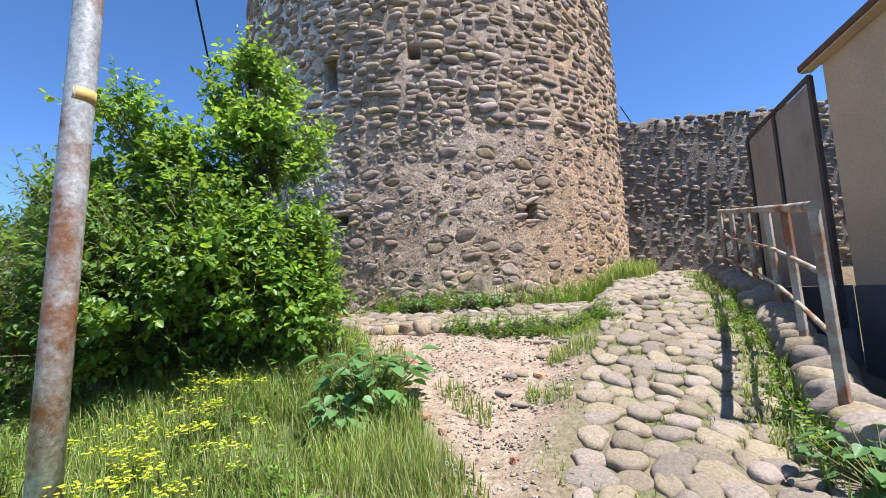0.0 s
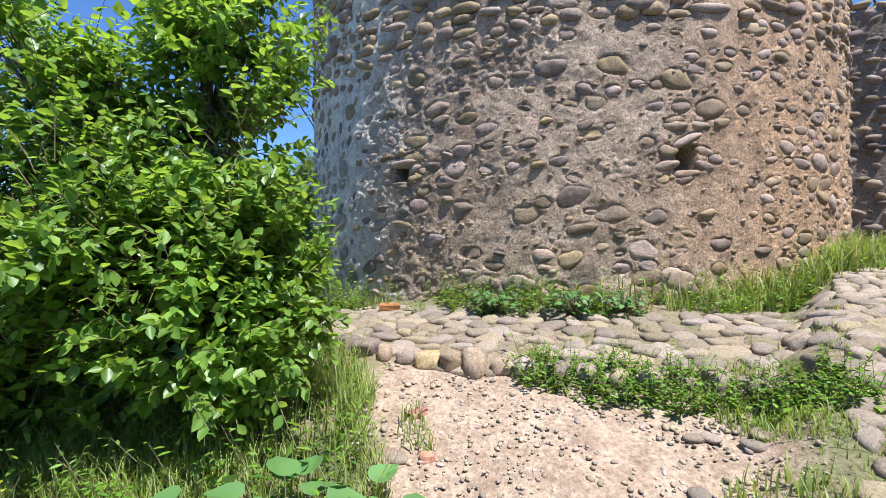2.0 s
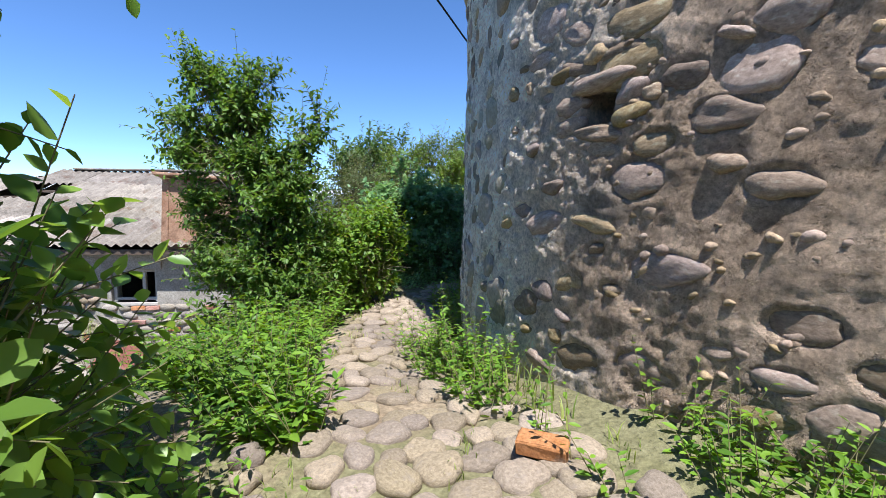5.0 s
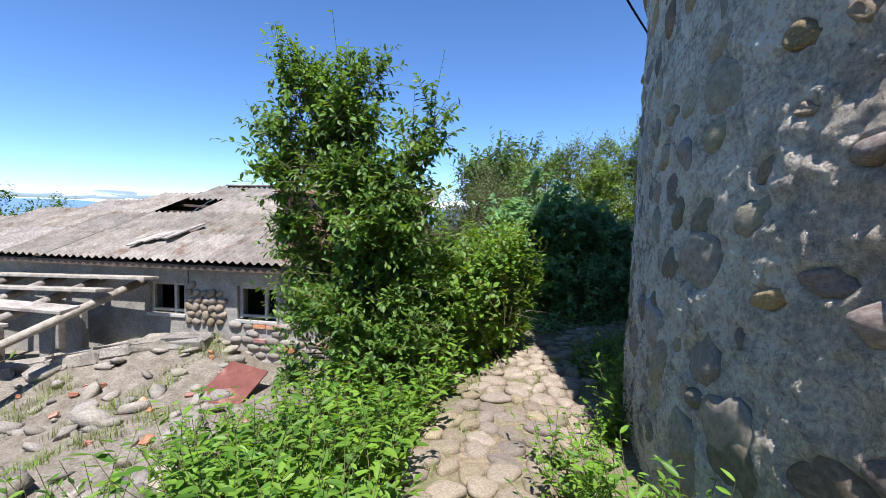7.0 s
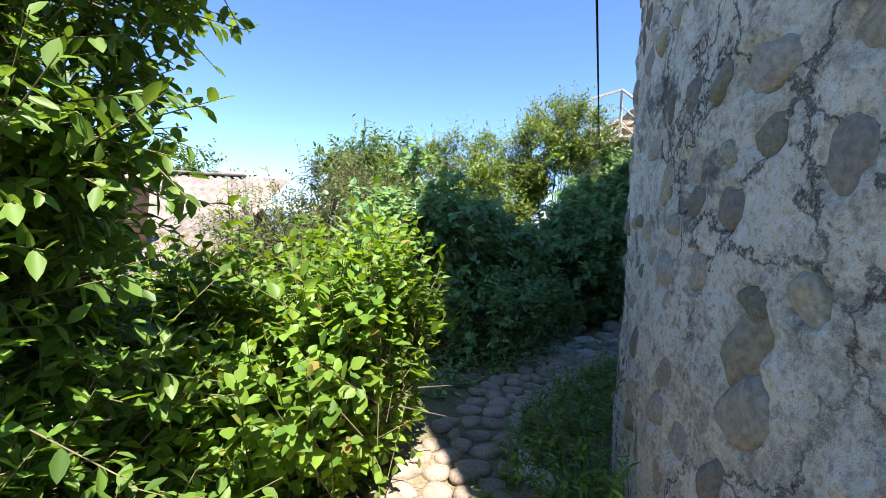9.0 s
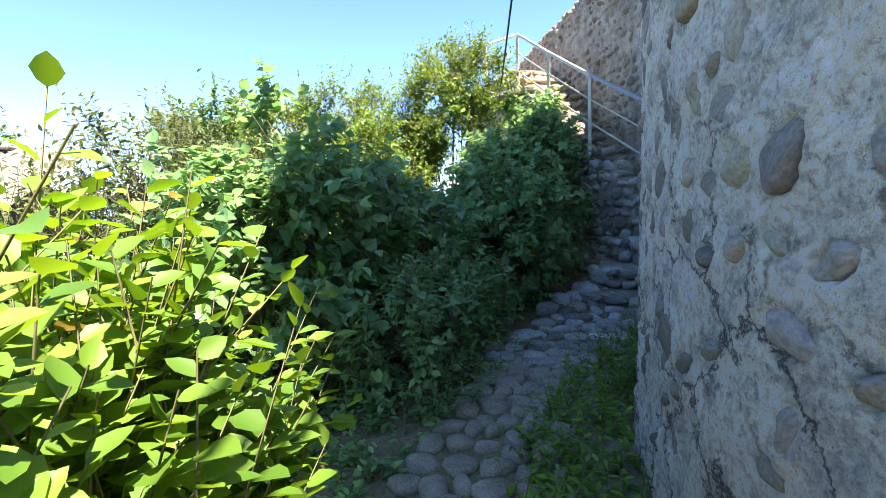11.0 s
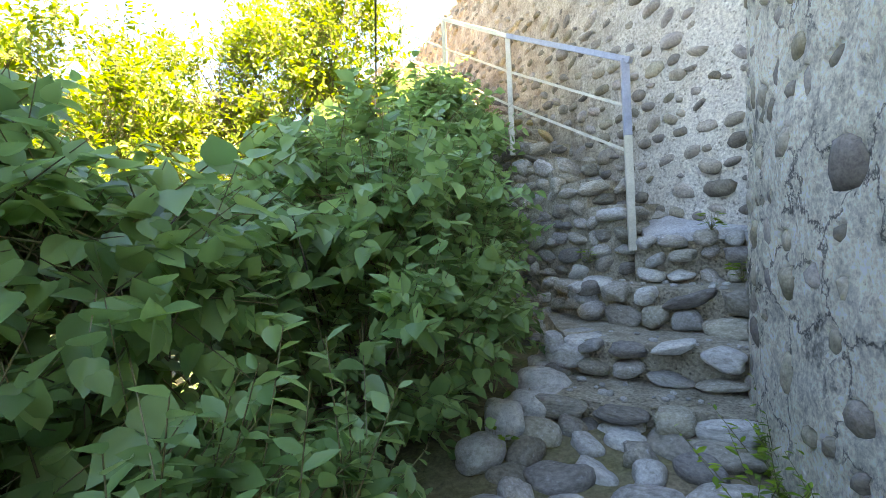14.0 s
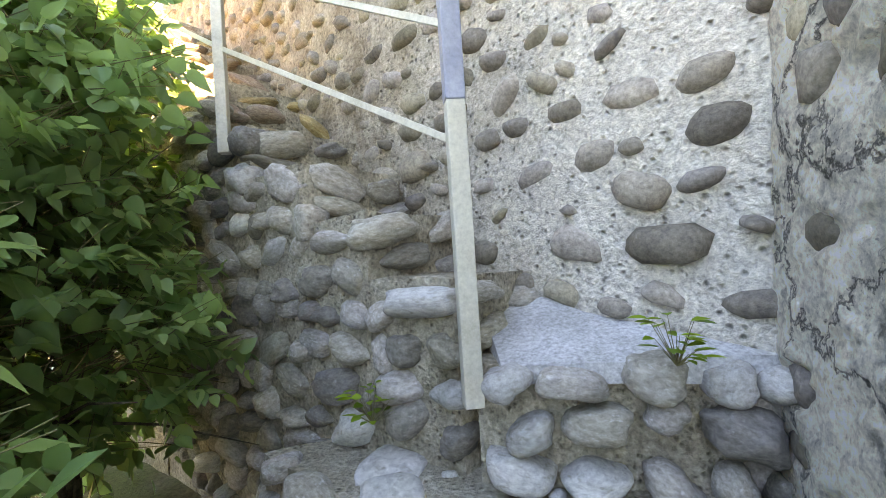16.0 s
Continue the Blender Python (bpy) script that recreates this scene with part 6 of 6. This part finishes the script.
def broad_plant(x, y, s, seed):
    rng = np.random.RandomState(seed)
    plant = thing("burdock_plant", "broad-leaved green burdock at the edge of the gravel", "plant", "broad-leaved plants", at=(x, y, gz(x, y)))
    for k in range(84):
        a, h = rng.uniform(0, 6.28), rng.uniform(0.05, 0.36) * s
        reach = rng.uniform(0.05, 0.36) * s
        tip = np.array([[math.cos(a) * reach, math.sin(a) * reach, h]])
        way = np.array([[math.cos(a), math.sin(a), rng.uniform(-0.5, 0.25)]])
        size = np.array([rng.uniform(0.075, 0.145) * s])
        stalk = part("stalk", twigs_mesh("stalk", np.zeros((1, 3)), tip, np.array([0.006]), M_TWIG), M_TWIG, plant)
        part("leaf", leaves_mesh("leaf", tip, way, np.array([[rng.normal(0, 0.2), rng.normal(0, 0.2), 1.0]]), size, size * 0.85, L_BROAD, 0.3, True), L_BROAD, stalk)


broad_plant(-0.55, 3.25, 1.1, 1)
broad_plant(-0.7, 2.95, 0.7, 3)
broad_plant(1.75, 1.9, 0.7, 4)
broad_plant(0.35, 6.0, 0.62, 5)
broad_plant(-0.35, 6.05, 0.6, 6)
broad_plant(0.75, 6.15, 0.55, 7)


def spurge(x, y, seed):
    rng = np.random.RandomState(seed)
    plant = thing("spurge_plant", "yellow-flowered spurge growing in the meadow grass", "plant", "yellow spurge", at=(x, y, gz(x, y)))
    n = 9
    foot = rng.normal(0, 0.05, (n, 3)) * np.array([1, 1, 0])
    head = foot * 2.2 + np.stack([rng.normal(0, 0.04, n), rng.normal(0, 0.04, n), rng.uniform(0.22, 0.42, n)], -1)
    part("stalk_tuft", twigs_mesh("stalk_tuft", foot, head, np.full(n, 0.004), M_TWIG), M_TWIG, plant)
    p = np.repeat(head, 16, 0) + rng.normal(0, 0.028, (n * 16, 3)) * np.array([1, 1, 0.4])
    a = rng.uniform(0, 6.28, len(p))
    part("blossom", leaves_mesh("blossom", p, np.stack([np.cos(a), np.sin(a), 0 * a + 0.2], -1), np.tile([0, 0, 1.0], (len(p), 1)) + rng.normal(0, 0.2, p.shape), np.full(len(p), 0.024), np.full(len(p), 0.022), L_FLOWER), L_FLOWER, plant, "flat yellow flower heads")["kind"] = "stuff"
    q = np.repeat(foot, 10, 0) + np.repeat(head - foot, 10, 0) * np.tile(np.linspace(0.2, 0.9, 10), n)[:, None]
    a = rng.uniform(0, 6.28, len(q))
    part("leaves", leaves_mesh("leaves", q, np.stack([np.cos(a), np.sin(a), 0 * a + 0.4], -1), np.tile([0, 0, 1.0], (len(q), 1)), np.full(len(q), 0.045), np.full(len(q), 0.013), L_WEED), L_WEED, plant)


for k in range(20):
    x, y = prng.uniform(-2.6, -0.75), prng.uniform(1.0, 2.4)
    if k > 16:
        x, y = prng.uniform(-2.2, -0.6), prng.uniform(2.4, 3.0)
    spurge(x, y, 200 + k)

# ---------------------------------------------------------------- small loose things
prg = np.random.RandomState(9)
peb = []
for k in range(7000):
    x, y = prg.uniform(-0.9, 1.5), prg.uniform(0.8, 4.95)
    if meadow_edge(x, y) - 0.1 < x < ramp_middle(y) - 0.6:
        s = 0.003 + abs(prg.normal(0, 0.0048))
        peb.append(Matrix.Translation((x, y, gz(x, y) + s * 0.4)) @ Euler((prg.normal(0, 0.3), prg.normal(0, 0.3), prg.uniform(0, 6))).to_matrix().to_4x4() @ Matrix.Diagonal((s * 1.4, s, s * 0.65, 1)))
tagged(joined_stones("gravel", peb, M_PEBBLE, prg, None, TINY_SHAPES), "loose pinkish gravel on the trodden clearing", "gravel", kind="stuff")
for k in range(34):
    x, y = prg.uniform(-0.5, 1.25), prg.uniform(2.2, 4.7)
    if not meadow_edge(x, y) < x < ramp_middle(y) - 0.65:
        continue
    s = prg.uniform(0.02, 0.05)
    if k % 4 == 0:
        ob = part("brick_piece", box_bm((s * 2, s * 1.3, 0.045), None, 0.01, 0.006, k), M_BRICK, None)
        ob.matrix_world = pose(x, y, gz(x, y) + 0.012, prg.normal(0, 8), prg.normal(0, 8), prg.uniform(0, 360))
        tagged(ob, "broken red brick trodden into the gravel", "brick", "brick pieces on the clearing")
    else:
        tagged(stone_object("loose_stone", M_COBBLE, Matrix.Translation((x, y, gz(x, y) + s * 0.15)) @ Matrix.Rotation(prg.uniform(0, 6), 4, "Z") @ Matrix.Diagonal((s * 1.4, s, s * 0.5, 1)), None, prg), "loose pale stone on the gravel clearing", "stone", "loose stones")
ob = part("red_brick", box_bm((0.2, 0.1, 0.065), None, 0.01, 0.004), M_BRICK, None)
ob.matrix_world = pose(-1.42, 6.12, gz(-1.42, 6.12) + 0.07, 8, 0, 20)
tagged(ob, "single red brick lying by the tower weeds", "brick")
for x, y, r in ((-4.45, 8.86, 0.085), (-4.62, 9.05, 0.06)):
    tagged(stone_object("loose_stone", M_PALE_BOULDER, Matrix.Translation((x, y, gz(x, y) + 0.035)) @ Matrix.Rotation(x * 5, 4, "Z") @ Matrix.Diagonal((r * 1.3, r, r * 0.7, 1)), None, prg, fine=True), "pale rounded stone lying on the shady cobbles", "stone", "loose stones")
ob = part("paper_litter", box_bm((0.09, 0.07, 0.012), None, 0.004, 0.004), M_WHITE, None)
ob.matrix_world = pose(0.33, 1.75, gz(0.33, 1.75) + 0.02, 10, 5, 30)
tagged(ob, "crumpled white paper on the gravel", "litter")
cable([(-8.05, 18.15, 4.2), (-4.47, 9.24, 4.3), (3.0, -9.3, 5.5)])
cable([(3.75, 8.7, 5.0), (5.6, 10.5, 3.9)])

# ---------------------------------------------------------------- distance


def far_hills():
    """Blue mountain ridge with haze painted in, and a bank of low cloud on the horizon."""
    mat = bpy.data.materials.new("haze_blue_glow")
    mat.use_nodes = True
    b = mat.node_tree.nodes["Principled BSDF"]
    # air haze put into the blue base colour and a weak added glow
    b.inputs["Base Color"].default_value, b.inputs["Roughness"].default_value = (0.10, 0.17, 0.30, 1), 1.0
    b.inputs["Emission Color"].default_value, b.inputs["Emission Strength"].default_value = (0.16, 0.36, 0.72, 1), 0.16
    us = np.linspace(-0.3, math.pi + 0.3, 160) + math.pi / 2
    r = 2300
    h = 62 + 16 * np.sin(us * 5) + 9 * np.sin(us * 13 + 1) + 5 * np.sin(us * 31)
    low = np.stack([r * np.cos(us), r * np.sin(us), np.full(len(us), -220.0)], -1)
    mid = np.stack([1.05 * r * np.cos(us), 1.05 * r * np.sin(us), h], -1)
    back = np.stack([1.15 * r * np.cos(us), 1.15 * r * np.sin(us), np.full(len(us), -220.0)], -1)
    n = len(us)
    i = np.arange(n - 1)
    f = np.concatenate([np.stack([i, i + 1, i + 1 + n, i + n], -1), np.stack([i + n, i + 1 + n, i + 1 + 2 * n, i + 2 * n], -1)])
    tagged(new("backdrop", quick_mesh("backdrop", np.concatenate([low, mid, back]), f, 4, mat, True)), "blue mountains on the horizon, haze put into their colour", "mountains", kind="structure")
    white = bpy.data.materials.new("cloud_white_glow")
    white.use_nodes = True
    b = white.node_tree.nodes["Principled BSDF"]
    b.inputs["Base Color"].default_value, b.inputs["Roughness"].default_value = (0.85, 0.88, 0.92, 1), 1.0
    # weak emission added to brighten the cloud, in place of sunlight on it
    b.inputs["Emission Color"].default_value, b.inputs["Emission Strength"].default_value = (0.82, 0.88, 0.96, 1), 0.18
    rng = np.random.RandomState(6)
    mats = []
    for k in range(330):
        a = rng.uniform(math.pi * 0.45, math.pi * 1.35)
        s = rng.uniform(14, 46)
        mats.append(Matrix.Translation((2900 * math.cos(a), 2900 * math.sin(a), 105 + rng.normal(0, 7) + 12 * math.sin(a * 9))) @ Matrix.Rotation(a + math.pi / 2, 4, "Z") @ Matrix.Diagonal((s * 2.6, s, s * 0.52, 1)))
    tagged(joined_stones("cloud_bank", mats, white, rng), "low white cloud bank over the mountains", "clouds", kind="stuff")


far_hills()

# ---------------------------------------------------------------- cobbles


def paving(name, label, frames, length, row, mat, seed):
    """Rows of worn cobbles across a way; frames(s) gives its middle and half-width."""
    rng = np.random.RandomState(seed)
    ox, oy, _ = frames(0.0)
    pave = thing(name, label, "cobbles", kind="structure", at=(ox, oy, gz(ox, oy)))
    o = Vector((ox, oy, gz(ox, oy)))
    count = int(length / row)
    poses = []
    for k in range(count):
        s = (k + 0.5) / count
        x0, y0, hw = frames(s)
        x1, y1, _ = frames(min(s + 0.01, 1.0))
        xa, ya, _ = frames(max(s - 0.01, 0.0))
        way = Vector((x1 - xa, y1 - ya, 0)).normalized()
        side = Vector((way.y, -way.x, 0))
        u = -hw + rng.uniform(-0.05, 0.06)
        while u < hw:
            w = rng.uniform(0.09, 0.21)
            deep = row * (rng.uniform(0.42, 0.58) if rng.rand() < 0.85 else rng.uniform(0.6, 0.75))
            p = Vector((x0, y0, 0)) + side * (u + w / 2) + way * rng.normal(0, 0.03)
            q = 0.08
            tx = (gz(p.x + q, p.y) - gz(p.x - q, p.y)) / (2 * q)
            ty = (gz(p.x, p.y + q) - gz(p.x, p.y - q)) / (2 * q)
            nor = Vector((-tx, -ty, 1)).normalized()
            rot = (side - nor * side.dot(nor)).normalized()
            fwd = nor.cross(rot)
            m = Matrix.Translation(Vector((p.x, p.y, gz(p.x, p.y) + rng.normal(0, 0.006))) - o) @ Matrix((rot, fwd, nor)).transposed().to_4x4() @ Matrix.Rotation(rng.normal(0, 0.2), 4, "Z") @ Euler((rng.normal(0, 0.08), rng.normal(0, 0.08), 0)).to_matrix().to_4x4() @ Matrix.Diagonal((w * 0.55, deep * 1.12, 0.035, 1))
            if float(np.hypot(p.x - TC[0], p.y - TC[1])) > 4.6 or p.y > 12:
                poses.append(m)
            u += w + 0.012
    for m in poses[:300]:
        stone_object("cobble", mat, m, pave, rng, flat=True)
    if len(poses) > 300:
        tagged(joined_stones("far_paving", poses[300:], mat, rng, pave, LIGHT_FLAT_SHAPES), kind="stuff")
    return pave


paving("pavement_ramp", "worn pale river cobbles climbing beside the railing", lambda s: (float(ramp_middle(0.3 + 8.2 * s)) + 0.13 - 0.10 * s, 0.3 + 8.2 * s, 0.53 + 0.09 * s), 9.4, 0.155, M_COBBLE, 61)
paving("pavement_lane", "worn river cobbles of the lane round the tower", lambda s: lane_frame(0.84 * s), 12.2, 0.165, M_COBBLE, 62)


def lane_edge():
    """Larger stones that hold the edge of the lane above the clearing."""
    edge = thing("lane_edging", "row of rounded boulders holding the lane edge", "edging", kind="structure", at=(0, 5, 0.9))
    rng = np.random.RandomState(63)
    for k in range(30):
        th = radians(-66 - 46 * k / 29)
        r = float(np.interp(k, [0, 14, 29], [6.35, 6.1, 5.95]))
        x, y = TC[0] + r * math.cos(th), TC[1] + r * math.sin(th)
        s = rng.uniform(0.06, 0.095) if 12 < k < 24 else rng.uniform(0.05, 0.07)
        m = Matrix.Translation(Vector((x, y, gz(x, y + 0.1) + 0.01)) - Vector((0, 5, 0.9))) @ Matrix.Rotation(th + math.pi / 2 + rng.normal(0, 0.2), 4, "Z") @ Matrix.Diagonal((s, s * 1.15, s * 0.95, 1))
        stone_object("boulder", M_STONE_ONE if 12 < k < 24 else M_COBBLE, m, edge, rng, fine=True)


lane_edge()


def stair_foot():
    """Large rounded boulders laid before the first step."""
    foot = thing("stair_foot_paving", "large pale rounded boulders set before the stone stair", "paving", kind="structure", at=(-5.2, 12.6, 0.75))
    rng = np.random.RandomState(66)
    put = []
    for k in range(1400):
        y = rng.uniform(11.55, 13.75)
        mid = float(np.interp(y, [11.5, 12.6, 13.7], [-5.32, -5.2, -4.95]))
        x = mid + rng.uniform(-0.52, 0.5)
        r = rng.uniform(0.075, 0.15)
        if all(math.hypot(x - a, y - b) > (r + c) * 0.9 for a, b, c in put):
            put.append((x, y, r))
            m = Matrix.Translation(Vector((x, y, gz(x, y) + 0.012 + rng.normal(0, 0.012))) - Vector((-5.2, 12.6, 0.75))) @ Euler((rng.normal(0, 0.12), rng.normal(0, 0.12), rng.uniform(0, 6.28))).to_matrix().to_4x4() @ Matrix.Diagonal((r * 1.2, r * 0.92, 0.06, 1))
            stone_object("boulder", M_PALE_BOULDER if rng.rand() < 0.4 else M_GREY_STONE, m, foot, rng, flat=rng.rand() < 0.6, fine=True)
    for x, y, r in ((-5.72, 13.2, 0.13), (-5.62, 13.62, 0.16), (-6.0, 12.7, 0.1), (-5.35, 14.05, 0.2)):
        m = Matrix.Translation(Vector((x, y, gz(x, y) + 0.05)) - Vector((-5.2, 12.6, 0.75))) @ Matrix.Rotation(x * 7, 4, "Z") @ Matrix.Diagonal((r, r * 0.8, r * 0.7, 1))
        stone_object("boulder", M_PALE_BOULDER, m, foot, rng, fine=True)


stair_foot()
for k, (x, y, z) in enumerate(((-5.62, 13.3, None), (-4.1, 14.82, 1.87), (-4.02, 14.5, 1.5), (-4.95, 15.35, 1.62), (-4.35, 13.3, None))):
    rng = np.random.RandomState(300 + k)
    plant = thing("wall_seedling", "small bright-green seedling in a joint of the stair", "plant", "stair seedlings", at=(x, y, gz(x, y) if z is None else z))
    n = 26
    a = rng.uniform(0, 6.28, n)
    p = np.stack([np.cos(a) * rng.uniform(0, 0.08, n), np.sin(a) * rng.uniform(0, 0.08, n), rng.uniform(0.01, 0.14, n)], -1)
    part("leaves", leaves_mesh("leaves", p, np.stack([np.cos(a), np.sin(a), 0 * a + 0.15], -1), np.tile([0, 0, 1.0], (n, 1)) + rng.normal(0, 0.25, (n, 3)), rng.uniform(0.035, 0.07, n), rng.uniform(0.025, 0.05, n), L_WEED), L_WEED, plant)
    part("stalk_tuft", twigs_mesh("stalk_tuft", np.zeros((n, 3)), p, np.full(n, 0.002), M_TWIG), M_TWIG, plant)
